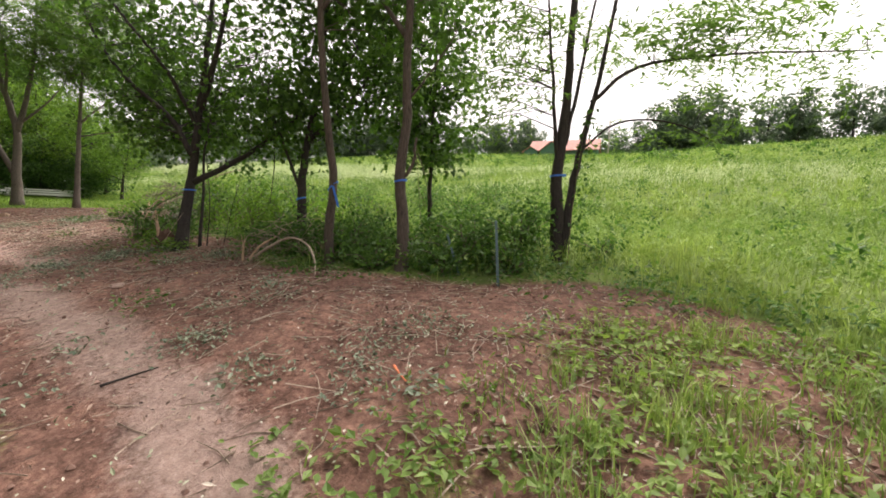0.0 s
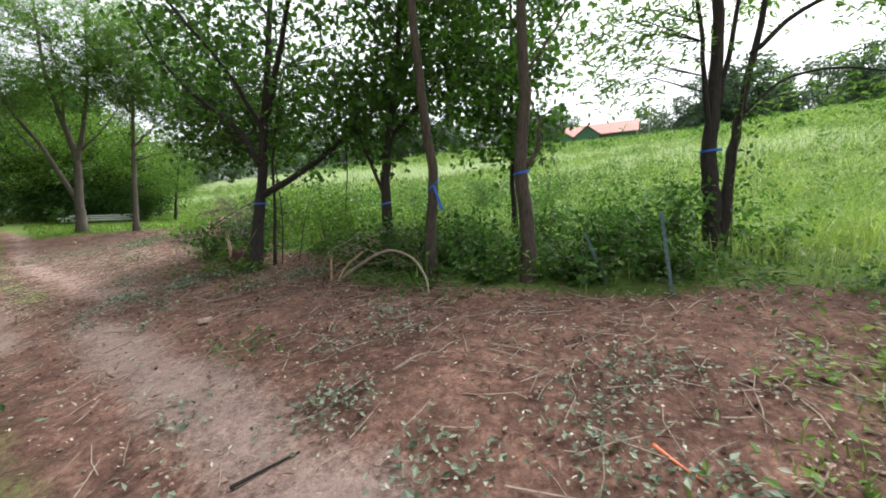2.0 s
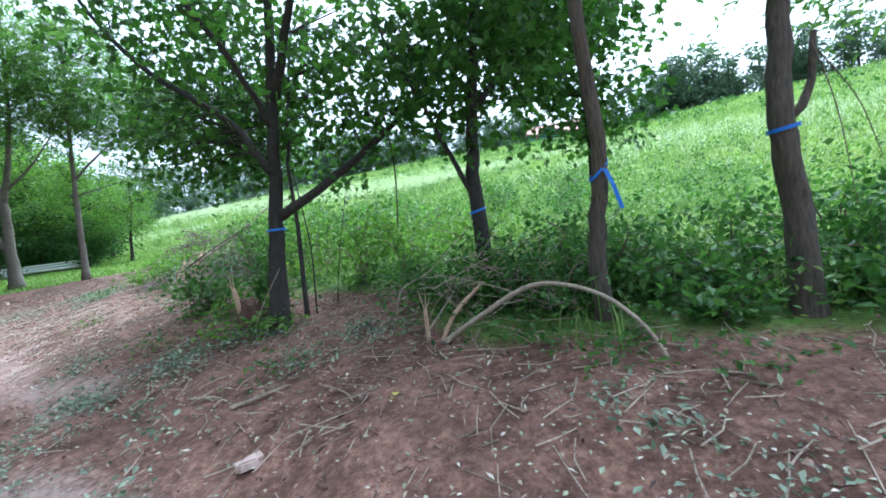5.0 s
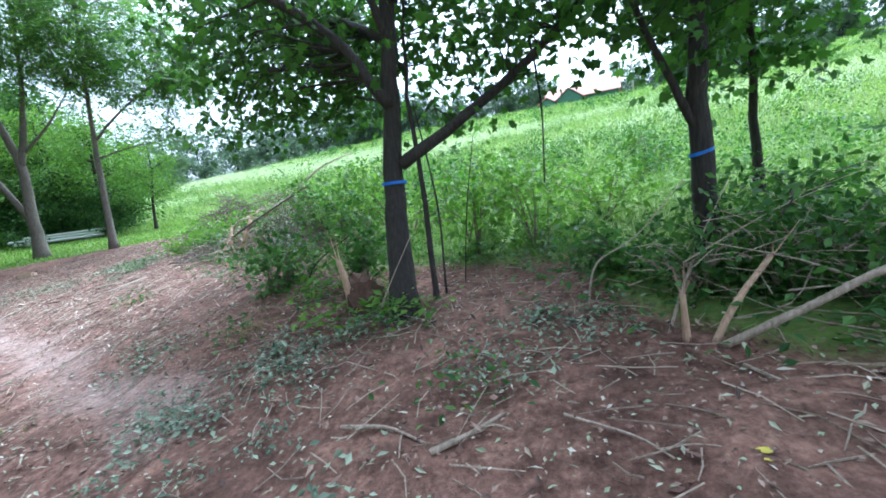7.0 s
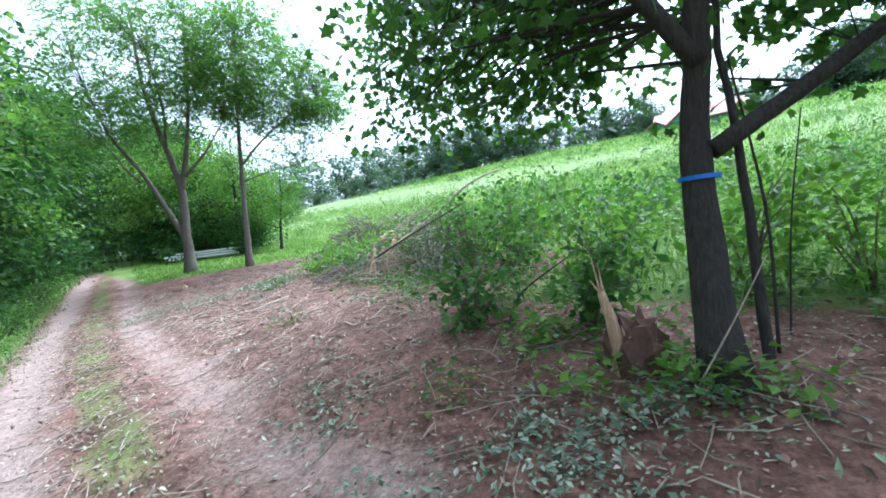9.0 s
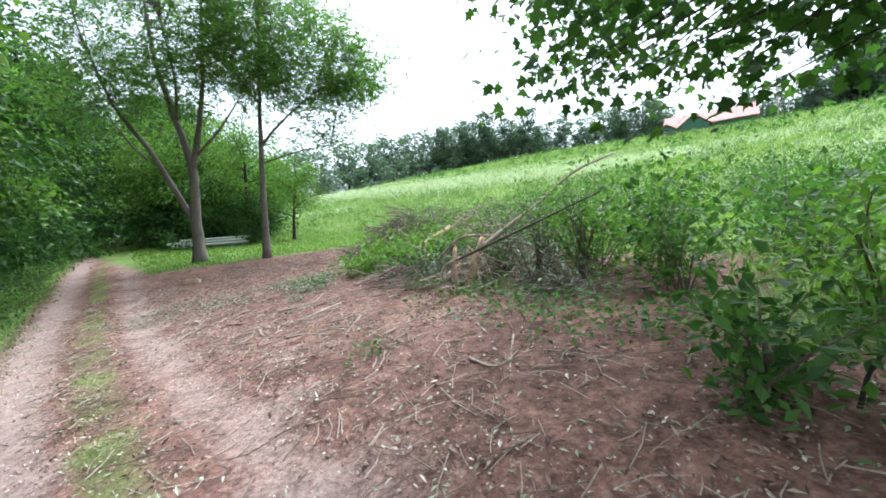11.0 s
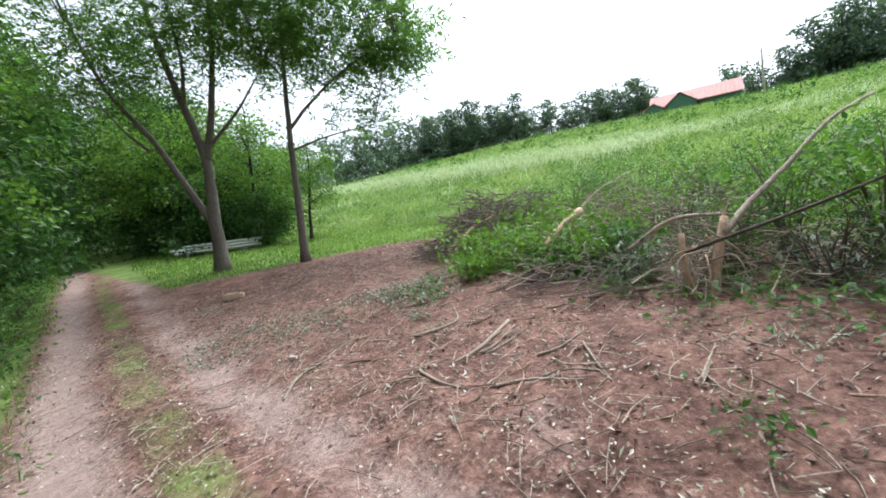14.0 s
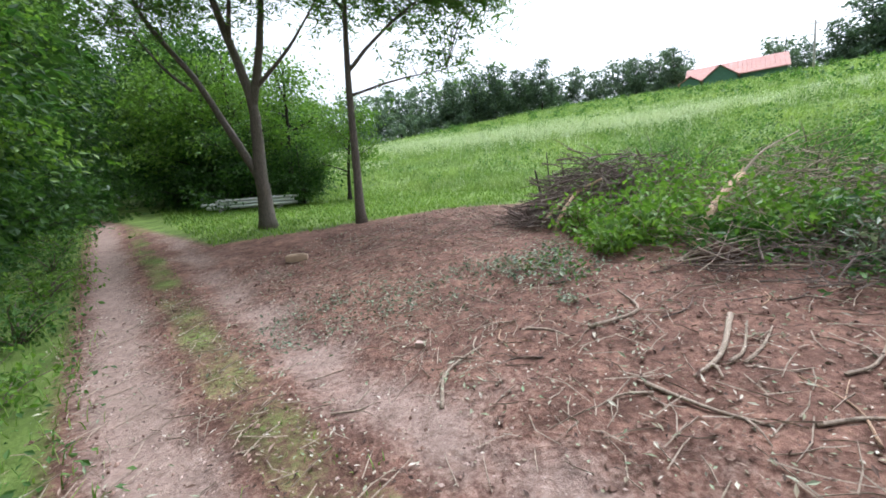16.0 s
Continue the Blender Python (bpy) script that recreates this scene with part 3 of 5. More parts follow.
make_tree("twin_tree", "pale-barked tree splitting in two stems near the ground", (-19.14, 18.45),
    [([(-19.14, 18.45, dz - 0.1), (-19.2, 18.5, dz + 1.6), (-19.25, 18.6, dz + 3.2), (-19.7, 18.5, dz + 5.0), (-20.2, 18.4, dz + 7.2), (-20.4, 18.4, dz + 10)], 0.19, 0.04),
     ([(-19.2, 18.48, dz + 1.25), (-19.65, 18.35, dz + 2.2), (-20.5, 18.15, dz + 3.9), (-21.6, 17.9, dz + 5.6), (-22.6, 17.7, dz + 8.5)], 0.12, 0.03),
     ([(-19.25, 18.6, dz + 3.1), (-18.9, 18.7, dz + 4.6), (-18.7, 18.9, dz + 6.6), (-18.6, 19.0, dz + 9.5)], 0.12, 0.03),
     ([(-19.1, 18.65, dz + 3.6), (-18.2, 18.9, dz + 4.5), (-17.4, 19.1, dz + 5.6)], 0.06, 0.015),
     ([(-20.6, 18.1, dz + 3.6), (-21.6, 18.3, dz + 4.4), (-22.6, 18.4, dz + 5.6)], 0.05, 0.015),
     ([(-19.6, 18.5, dz + 4.8), (-19.2, 18.2, dz + 6.0), (-19.3, 18.0, dz + 8.0)], 0.06, 0.02)],
    [((-19.6, 18.4, dz + 8.6), (3.8, 3.2, 2.2), 270), ((-22.2, 18.0, dz + 6.4), (2.2, 1.8, 1.6), 120), ((-17.7, 18.9, dz + 6.6), (1.8, 1.6, 1.4), 110), ((-20.0, 18.3, dz + 6.2), (2.4, 1.6, 1.0), 60)],
    BARK_GREY, LEAF_WALNUT, "pinnate", 0.15, 5, 0.34)
tz = float(height(-16.5, 18.45))
make_tree("slender_tree", "slender upright tree with light airy foliage", (-16.5, 18.45),
    [([(-16.5, 18.45, tz - 0.1), (-16.55, 18.6, tz + 2.0), (-16.6, 18.8, tz + 4.0), (-16.45, 18.8, tz + 6.0), (-16.2, 18.9, tz + 9.2)], 0.115, 0.03),
     ([(-16.58, 18.8, tz + 3.7), (-15.8, 18.9, tz + 4.4), (-14.7, 19.0, tz + 5.1), (-13.3, 19.0, tz + 5.6)], 0.05, 0.012),
     ([(-16.58, 18.75, tz + 3.1), (-15.4, 18.9, tz + 3.35), (-14.2, 19.0, tz + 3.45)], 0.035, 0.008),
     ([(-16.5, 18.8, tz + 5.0), (-17.2, 18.8, tz + 6.0), (-17.5, 18.8, tz + 7.5)], 0.045, 0.012)],
    [((-16.2, 18.9, tz + 7.8), (2.3, 2.0, 1.8), 190), ((-14.4, 19.0, tz + 5.9), (1.9, 1.3, 1.4), 170), ((-13.4, 19.0, tz + 5.2), (0.9, 0.8, 0.6), 40), ((-14.4, 19.0, tz + 3.9), (0.9, 0.7, 0.6), 16), ((-16.8, 18.9, tz + 5.6), (1.0, 0.9, 0.9), 24)],
    BARK_GREY, LEAF_WALNUT, "pinnate", 0.15, 5, 0.32)


def wood_tree(name, label, h, spread, seed, leaf_mat, leaf=0.17, twigs=110, low=0.3, bark=BARK_DARK, per=22):
    """One woodland tree at the origin's ground, to be copied: trunk, rising limbs, layered crown down to a share low of its height."""
    r = np.random.default_rng(seed)
    g = float(height(0, 0)) + 0.0
    at = np.array([0, 0, g])
    lean = r.normal(0, 0.3, 2)
    trunk = [at + [0, 0, -0.1], at + [lean[0] * 0.3, lean[1] * 0.3, h * 0.3], at + [lean[0], lean[1], h * 0.65], at + [lean[0] * 1.2, lean[1] * 1.2, h * 0.97]]
    stems, blobs = [(trunk, 0.016 * h + 0.03, 0.03)], []
    for i in range(5):
        a = i * 2.4 + r.uniform(-0.5, 0.5)
        k = low + 0.1 + 0.11 * i
        d = np.array([math.cos(a), math.sin(a), 0])
        s = at + [lean[0] * k, lean[1] * k, h * k * 0.9]
        reach = spread * (1.05 - 0.09 * i)
        stems.append(([s, s + d * reach * 0.5 + [0, 0, h * 0.07], s + d * reach * 0.9 + [0, 0, h * 0.12]], 0.007 * h, 0.015))
        blobs.append((s + d * reach * 0.7 + [0, 0, h * 0.07], (reach * 0.58, reach * 0.58, h * 0.15), twigs // 7))
    blobs.append((at + [lean[0], lean[1], h * 0.8], (spread * 0.7, spread * 0.7, h * 0.19), twigs // 5))
    blobs.append((at + [lean[0] * 0.6, lean[1] * 0.6, h * (0.42 + 0.4 * max(low, 0))], (spread * 0.75, spread * 0.75, h * 0.22), twigs // 5))
    return make_tree(name, label, (0, 0), stems, blobs, bark, leaf_mat, "oval", leaf, per, 0.42, "woodland trees", 7)


def strew(proto, spots):
    """Set the first tree at the first spot and copies at the others; a spot is x, y, turn, size."""
    for i, (x, y, turn, size) in enumerate(spots):
        m = pose(*ground_at(x, y, -0.08), 0, 0, turn)
        if i == 0:
            proto.scale = (size,) * 3
            proto.matrix_basis = m @ Matrix.Scale(size, 4)
        else:
            made = copy_thing(proto, m)
            made.matrix_basis = m @ Matrix.Scale(size, 4)


def uv_spots(rows, seed):
    r = np.random.default_rng(seed)
    out = []
    for u, v, s in rows:
        x, y = to_xy(u, v)
        out.append((float(x), float(y), float(r.uniform(0, 360)), s))
    return out


woods_a = wood_tree("woodland_tree", "tall broadleaf tree of the dark wood beside the track", 11.0, 3.3, 3, LEAF_WOOD, 0.26, 230, 0.27, per=28)
woods_b = wood_tree("woodland_tree", "leafy broadleaf tree with fresh green crown", 9.0, 3.0, 8, LEAF_BRIGHT, 0.22, 180, 0.2, per=26)
woods_c = wood_tree("understory_tree", "low bushy understory tree with dense dark foliage", 5.0, 2.2, 12, LEAF_WOOD, 0.22, 190, -0.05, per=26)
strew(woods_a, uv_spots([(8.5, -7.5, 1.3), (21.5, -5.4, 1.5), (26, -4.2, 1.45), (31, -2.8, 1.4), (38, 0.5, 1.35), (34, 8.6, 0.85), (40, 10, 0.95), (46, 2.4, 1.3), (15, -10, 1.5), (23, -10, 1.6), (5, -8.5, 1.3), (32, -8, 1.6), (54, 3.5, 1.3), (-3, -9, 1.1), (42, 8.8, 1.0), (47, 9.8, 1.15), (68, 13.5, 1.3), (66, 9.5, 1.3), (36, 1.4, 1.05), (44, 3.4, 1.15)], 1))
strew(woods_b, uv_spots([(14.0, -4.3, 1.0), (26.5, 9.4, 0.72), (29.5, 8.6, 0.8), (33, 10.5, 0.9), (27.6, -2.4, 1.1), (31, 12.5, 0.7), (36, 12, 0.8), (43, 15, 0.8), (35, 8.2, 0.8), (58, 13, 1.0), (24.0, 10.6, 0.5), (28, -1.2, 1.1), (34, 0.4, 1.2), (12.5, -7.0, 1.5), (17.0, -6.0, 1.6), (30.5, 7.2, 0.75), (34, 7.9, 0.9), (38, 8.3, 1.0)], 2))
strew(woods_c, uv_spots([(14.5, -3.8, 0.8), (18.5, -3.2, 0.9), (21.5, -2.4, 0.9), (25, -1.4, 0.9), (28.5, 0.0, 1.0), (33, 1.4, 1.0), (37, 3.0, 1.0), (41, 2.6, 1.1), (27, 7.8, 0.7), (31, 8.6, 0.9), (34, 9.0, 1.0), (25.2, 9.2, 0.5), (38, 9.3, 1.1), (43, 10.0, 1.2), (11, -4.2, 0.7), (16, -5, 1.0), (22, -5, 1.1), (52, 12, 1.4), (29, 10.8, 0.9), (30, 1.0, 1.1), (35, 2.2, 1.1), (16.5, -2.9, 0.8), (20, -2.2, 0.9), (23.2, -1.5, 0.9), (26.6, -0.6, 1.0), (12.6, -3.6, 0.7), (29.4, 7.4, 0.7), (32, 7.7, 0.9), (36, 8.3, 1.0), (18, -6.5, 1.3), (27, -4, 1.4), (62, 10.2, 1.7), (66, 12.2, 1.9), (62, 8.0, 1.6), (58, 12.0, 1.4)], 3))


def at_uv(u, v, z):
    x, y = to_xy(u, v)
    return (float(x), float(y), z)


make_tree("overhanging_tree", "bright green maple reaching over the track", at_uv(10.6, -3.3, 0)[:2],
    [([at_uv(10.6, -3.3, 0.2), at_uv(10.6, -3.2, 2.2), at_uv(10.4, -2.9, 4.5), at_uv(10.2, -2.7, 8.5)], 0.12, 0.03),
     ([at_uv(10.6, -3.1, 2.8), at_uv(10.3, -2.0, 4.0), at_uv(10.0, -0.9, 4.7), at_uv(9.6, 0.2, 5.0)], 0.05, 0.012),
     ([at_uv(10.5, -3.0, 3.8), at_uv(11.6, -2.0, 4.8), at_uv(12.6, -0.9, 5.4)], 0.05, 0.012), ([at_uv(10.5, -3.0, 3.4), at_uv(8.6, -2.4, 4.6), at_uv(7.2, -1.8, 5.4)], 0.05, 0.012)],
    [(at_uv(9.7, -0.6, 4.8), (1.3, 1.0, 0.7), 40), (at_uv(12.2, -1.3, 5.2), (1.4, 1.2, 0.9), 40), (at_uv(7.6, -1.9, 5.3), (1.4, 1.2, 0.9), 36), (at_uv(10.4, -2.4, 7.2), (2.4, 2.2, 1.6), 70), (at_uv(10.6, -2.8, 3.6), (1.6, 1.2, 1.0), 30)],
    BARK_DARK, LEAF_BRIGHT, "maple", 0.11, 24, 0.26)

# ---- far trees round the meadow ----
far_a = wood_tree("distant_tree", "hazy distant tree on the skyline of the hill", 9.0, 3.6, 21, LEAF_HAZED, 0.56, 130, -0.1, per=19)
far_b = wood_tree("distant_tree", "rounded distant tree behind the meadow's crest", 8.0, 3.8, 25, LEAF_HAZED, 0.56, 130, -0.12, per=19)


def bearing_spots(rows, seed):
    """Spots given by bearing from the track's middle stretch, distance and size."""
    r = np.random.default_rng(seed)
    out = []
    for az, dist, s in rows:
        out.append((-9 + dist * math.sin(radians(az)), 7 + dist * math.cos(radians(az)), float(r.uniform(0, 360)), s))
    return out


far_c = wood_tree("distant_tree", "dark green tall tree beyond the meadow", 11.0, 3.6, 29, LEAF_HAZED_DARK, 0.5, 170, -0.1, per=20)
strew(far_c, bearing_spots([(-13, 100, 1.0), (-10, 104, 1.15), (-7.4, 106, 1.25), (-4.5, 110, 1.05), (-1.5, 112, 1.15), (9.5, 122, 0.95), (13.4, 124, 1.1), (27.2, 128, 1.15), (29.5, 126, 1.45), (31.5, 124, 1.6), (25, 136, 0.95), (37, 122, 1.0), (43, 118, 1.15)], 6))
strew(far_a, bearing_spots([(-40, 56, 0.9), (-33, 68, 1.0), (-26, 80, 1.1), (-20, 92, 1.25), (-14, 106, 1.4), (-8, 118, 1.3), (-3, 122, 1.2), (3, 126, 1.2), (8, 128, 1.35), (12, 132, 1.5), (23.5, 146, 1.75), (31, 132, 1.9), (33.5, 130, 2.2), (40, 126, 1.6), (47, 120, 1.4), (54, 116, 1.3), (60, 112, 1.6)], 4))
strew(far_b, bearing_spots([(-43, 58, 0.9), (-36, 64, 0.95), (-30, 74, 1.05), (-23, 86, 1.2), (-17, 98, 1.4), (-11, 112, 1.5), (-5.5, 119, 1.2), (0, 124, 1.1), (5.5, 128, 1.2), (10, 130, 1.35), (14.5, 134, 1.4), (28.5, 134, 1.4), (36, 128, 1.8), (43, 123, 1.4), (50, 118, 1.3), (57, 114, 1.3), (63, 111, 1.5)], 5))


# ---- meadow ----
def scatter(u0, u1, v0, v1, count, keep=None):
    u, v = rng.uniform(u0, u1, count), rng.uniform(v0, v1, count)
    if keep is not None:
        k = keep(u, v) > rng.uniform(0, 1, count)
        u, v = u[k], v[k]
    x, y = to_xy(u, v)
    return np.c_[x, y, height(x, y)]


def tufted(places, per, radius):
    out = np.repeat(places, per, 0)
    out[:, :2] += rng.normal(0, radius, (len(out), 2))
    out[:, 2] = height(out[:, 0], out[:, 1]) - 0.01
    return out


def meadow_share(u, v):
    mown = smooth(13, 15, u) * smooth(32, 29, u) * smooth(13.5, 12, v)
    shade = 1 - 0.75 * np.exp(-(((u - 0.5) / 4.0) ** 2 + ((v - 3.2) / 1.3) ** 2))
    return (1 - bare_share(u, v)) ** 2 * (1 - mown) * shade * (1 - 0.92 * heaped(u, v))


def patchy(places, scale, seed):
    """Low and high growth in drifts, 0 to 1."""
    return np.clip(0.5 + 0.9 * lumps(places[:, 0], places[:, 1], scale, seed), 0, 1)


def stand(s, u0, u1, v0, v1, count, per, radius, tall, width, seed, lean=0.5):
    c = scatter(u0, u1, v0, v1, count, meadow_share)
    k = 0.45 + 0.9 * patchy(c, 0.35, seed)
    p = tufted(c, per, radius)
    blades(s, p, tall * np.repeat(k, per), width, lean)


def clumps(s, u0, u1, v0, v1, count, per, radius, tall, size, keep=meadow_share):
    c = scatter(u0, u1, v0, v1, count, keep)
    h = tall * rng.uniform(0.5, 1.3, len(c))
    p = np.repeat(c, per, 0)
    d = unit(rng.normal(size=(len(p), 3)) + [0, 0, 0.4]) * rng.uniform(0.3, 1, (len(p), 1))
    p = p + d * np.c_[np.full(len(p), radius), np.full(len(p), radius), np.repeat(h, per) * 0.5]
    p[:, 2] += np.repeat(h, per) * 0.45
    p[:, 2] = np.maximum(p[:, 2], height(p[:, 0], p[:, 1]) + 0.02)
    leaves(s, p, size, OVAL, 0.6)


def make_meadow():
    s = Soup()
    stand(s, -18, 24, 2.4, 16, 8500, 8, 0.13, 0.33, 0.012, 3.0, 0.7)
    stand(s, -35, 45, 14, 36, 7000, 7, 0.25, 0.36, 0.035, 5.0, 0.8)
    stand(s, -85, 85, 34, 110, 15000, 5, 0.5, 0.45, 0.06, 8.0, 0.9)
    tagged(piece("meadow_grass", s.verts(), s.f, GRASS), "tall bright green grass covering the hillside meadow", "grass", kind="stuff")
    s = Soup()
    band = lambda u, v: meadow_share(u, v) * smooth(0.0, 0.4, np.sin(u * 0.21 + v * 0.33) * 0.5 + np.sin(u * 0.07 - v * 0.19 + 1.0) * 0.5)
    blades(s, tufted(scatter(-16, 24, 9, 20, 2200, band), 7, 0.2), 0.55, 0.008, 0.9)
    blades(s, tufted(scatter(-40, 60, 16, 48, 7000, band), 6, 0.35), 0.65, 0.03, 0.9)
    drift = lambda u, v: meadow_share(u, v) * np.exp(-((v - 32 - 0.05 * (u - 25)) / 4.5) ** 2)
    blades(s, tufted(scatter(14, 80, 20, 44, 9000, drift), 7, 0.4), 0.75, 0.03, 0.9)
    tagged(piece("seed_grass", s.verts(), s.f, SEED), "pale whitish seed heads of flowering meadow grass", "grass", kind="stuff")
    s = Soup()
    clumps(s, -18, 24, 2.6, 16, 4800, 12, 0.16, 0.42, 0.085)
    clumps(s, -50, 55, 14, 45, 5600, 14, 0.35, 0.55, 0.13)
    clumps(s, -90, 90, 40, 110, 5000, 12, 0.8, 0.7, 0.24)
    tagged(piece("meadow_weeds", s.verts(), s.f, MEADOW_WEED), "broad-leaved green weeds standing among the grass", "weeds", kind="stuff")
    s = Soup()
    clumps(s, -40, 50, 5, 45, 700, 30, 0.32, 0.75, 0.11)
    clumps(s, -4, 16, 8, 22, 260, 34, 0.35, 0.95, 0.1)
    clumps(s, -90, 90, 40, 110, 500, 22, 0.8, 1.2, 0.4)
    tagged(piece("dark_weeds", s.verts(), s.f, LEAF_SHRUB), "darker clumps of tall weeds dotted over the meadow", "weeds", kind="stuff")


make_meadow()


# ---- shrubs, verge and undergrowth ----
def shrub(label, x, y, r, h, count, mat=LEAF_SHRUB, leaf=0.085, name="shrub", stems=9, bark=TWIG, shape=OVAL, flat=0.5):
    """A bush of arching stems set with leaves."""
    ob = root(name, ground_at(x, y, -0.03), label, "shrub", "undergrowth shrubs")
    wood, crown = Soup(), Soup()
    for i in range(stems):
        a = rng.uniform(0, 2 * np.pi)
        k = rng.uniform(0.35, 1.0)
        e = np.array([math.cos(a) * r * k, math.sin(a) * r * k, h * rng.uniform(0.55, 1.05) * (1.1 - 0.45 * k)])
        m = e * [0.45, 0.45, 0.7] + rng.normal(0, 0.04, 3)
        p = bent([rng.normal(0, 0.05, 3) * [1, 1, 0], m, e], 4)
        wood.add(*tube(p, np.linspace(0.011, 0.003, len(p)), 4))
        n = count // stems
        t = rng.uniform(0.08, 1.12, n)
        q = np.array([p[min(int(s * (len(p) - 1)), len(p) - 1)] for s in t]) + rng.normal(0, 1, (n, 3)) * [r * 0.22, r * 0.22, h * 0.13]
        q[:, 2] = np.maximum(q[:, 2], 0.04)
        leaves(crown, q, leaf, shape, flat, droop=0.2)
    tagged(piece("branching", wood.verts(), wood.f, bark, ob), kind="stuff")
    tagged(piece("foliage", crown.verts(), crown.f, mat, ob), kind="stuff")
    return ob


EDGE = "leafy green shrub growing between the tree trunks"
for x, y, r, h, n in [(0.12, 6.78, 0.75, 0.8, 560), (0.87, 6.89, 0.6, 1.25, 700), (-0.91, 7.04, 0.7, 0.7, 420), (-1.62, 7.44, 0.7, 0.8, 420), (-0.10, 6.31, 0.55, 0.5, 360), (-1.09, 6.57, 0.5, 0.45, 300),
                      (0.74, 6.33, 0.5, 0.5, 300), (-0.32, 7.85, 0.9, 0.8, 420), (-1.56, 8.56, 0.9, 0.9, 420), (2.12, 7.16, 0.6, 0.5, 260), (-1.34, 7.17, 0.6, 0.5, 380), (-1.90, 7.40, 0.7, 0.8, 480), (-2.40, 7.70, 0.7, 0.9, 520), (-0.48, 6.63, 0.5, 0.5, 340), (0.34, 7.39, 0.8, 0.9, 460), (1.36, 7.70, 0.8, 0.8, 420), (-3.10, 8.30, 0.6, 0.6, 320)]:
    shrub(EDGE, x, y, r, h * 0.9, int(n * 1.5))
for x, y, r, h, n in [(-5.55, 9.15, 0.45, 0.7, 260), (-6.55, 9.35, 0.5, 0.75, 300), (-4.3, 9.6, 0.8, 1.0, 420), (-3.6, 9.4, 0.8, 0.8, 380), (-5.3, 10.6, 0.9, 1.1, 480), (-6.3, 11.6, 1.0, 1.3, 560),
                      (-5.0, 11.9, 1.0, 1.3, 480), (-3.9, 11.2, 1.0, 1.1, 420), (-7.0, 13.0, 1.0, 1.4, 560), (-6.2, 13.6, 1.1, 1.6, 560), (-7.4, 14.6, 1.1, 1.4, 520), (-2.6, 10.2, 0.9, 0.9, 380), (-6.2, 12.5, 0.8, 1.3, 480), (-4.7, 13.2, 1.2, 1.5, 500)]:
    shrub("bright green bush in the thicket behind the maple", x, y, r, h * 1.1, int(n * 1.4), LEAF_BRIGHT if rng.random() < 0.7 else LEAF_SHRUB, 0.1)
for x, y, r, h, n in [(-2.4, 7.45, 0.75, 0.65, 1000), (-2.1, 7.2, 0.5, 0.5, 520), (-2.9, 7.65, 0.5, 0.5, 460)]:
    shrub("cut branches with wilting grey-green leaves heaped by a trunk", x, y, r, h, n, LEAF_SHRUB, 0.07, "cut_brush", 26, STICK, OVAL)
for x, y, r, h, n in [(-10.7, 14.9, 0.9, 0.85, 1100), (-9.6, 14.5, 0.8, 0.8, 1000), (-9.1, 13.9, 0.6, 0.6, 600), (-11.5, 15.8, 0.8, 0.7, 700), (-10.3, 16.2, 1.1, 1.1, 900), (-9.9, 13.9, 0.5, 0.45, 480), (-9.2, 14.5, 0.8, 0.8, 900), (-11.2, 14.6, 0.6, 0.55, 700), (-10.1, 14.2, 0.5, 0.5, 600)]:
    shrub("heap of freshly cut leafy green branches", x, y, r, h, n, LEAF_SHRUB if n < 650 else LEAF_BRIGHT, 0.1, "cut_brush", 12, STICK)
for x, y, r, h, n in [(-8.3, 14.2, 0.8, 1.1, 560), (-8.6, 15.5, 1.1, 1.3, 700), (-7.8, 12.4, 0.5, 0.9, 380), (-9.6, 17.2, 1.2, 1.3, 640), (-8.0, 17.0, 1.3, 1.5, 760), (-10.6, 18.2, 1.1, 1.1, 520), (-6.2, 16.2, 1.4, 1.6, 800), (-8.9, 19.2, 1.4, 1.3, 600), (-6.8, 19.0, 1.5, 1.6, 700), (-8.3, 13.0, 0.6, 0.9, 620), (-7.7, 13.2, 0.7, 1.4, 800), (-9.2, 13.3, 0.5, 0.6, 560), (-7.2, 12.7, 0.7, 1.5, 800), (-7.5, 11.9, 0.4, 0.4, 300)]:
    shrub("grey-green brush with thin bare stems", x, y, r, h, n, LEAF_WILT if n < 600 else LEAF_SHRUB, 0.085, "cut_brush", 20, TWIG, SLIM)
for u, v, r, h in [(3.2, 9.2, 0.9, 1.0), (5.0, 10.6, 1.0, 1.2), (6.8, 9.6, 0.9, 1.1), (8.6, 11.0, 1.1, 1.2), (7.4, 13.0, 1.0, 1.0), (10.4, 9.6, 0.8, 0.9), (10.8, 12.4, 1.1, 1.1), (4.2, 13.4, 1.1, 1.2),
                   (12.4, 11.0, 0.8, 0.8), (1.4, 11.4, 1.0, 1.1), (9.6, 15.4, 1.2, 1.2), (5.8, 16.2, 1.2, 1.2), (12.6, 15.0, 1.0, 0.9), (2.2, 15.4, 1.1, 1.1)]:
    x, y = to_xy(u, v)
    shrub("wild leafy bush standing in the meadow grass", float(x), float(y), r, h, 620, MEADOW_WEED if (u * 10) % 4 < 2 else LEAF_SHRUB, 0.1, "wild_bush", 14)
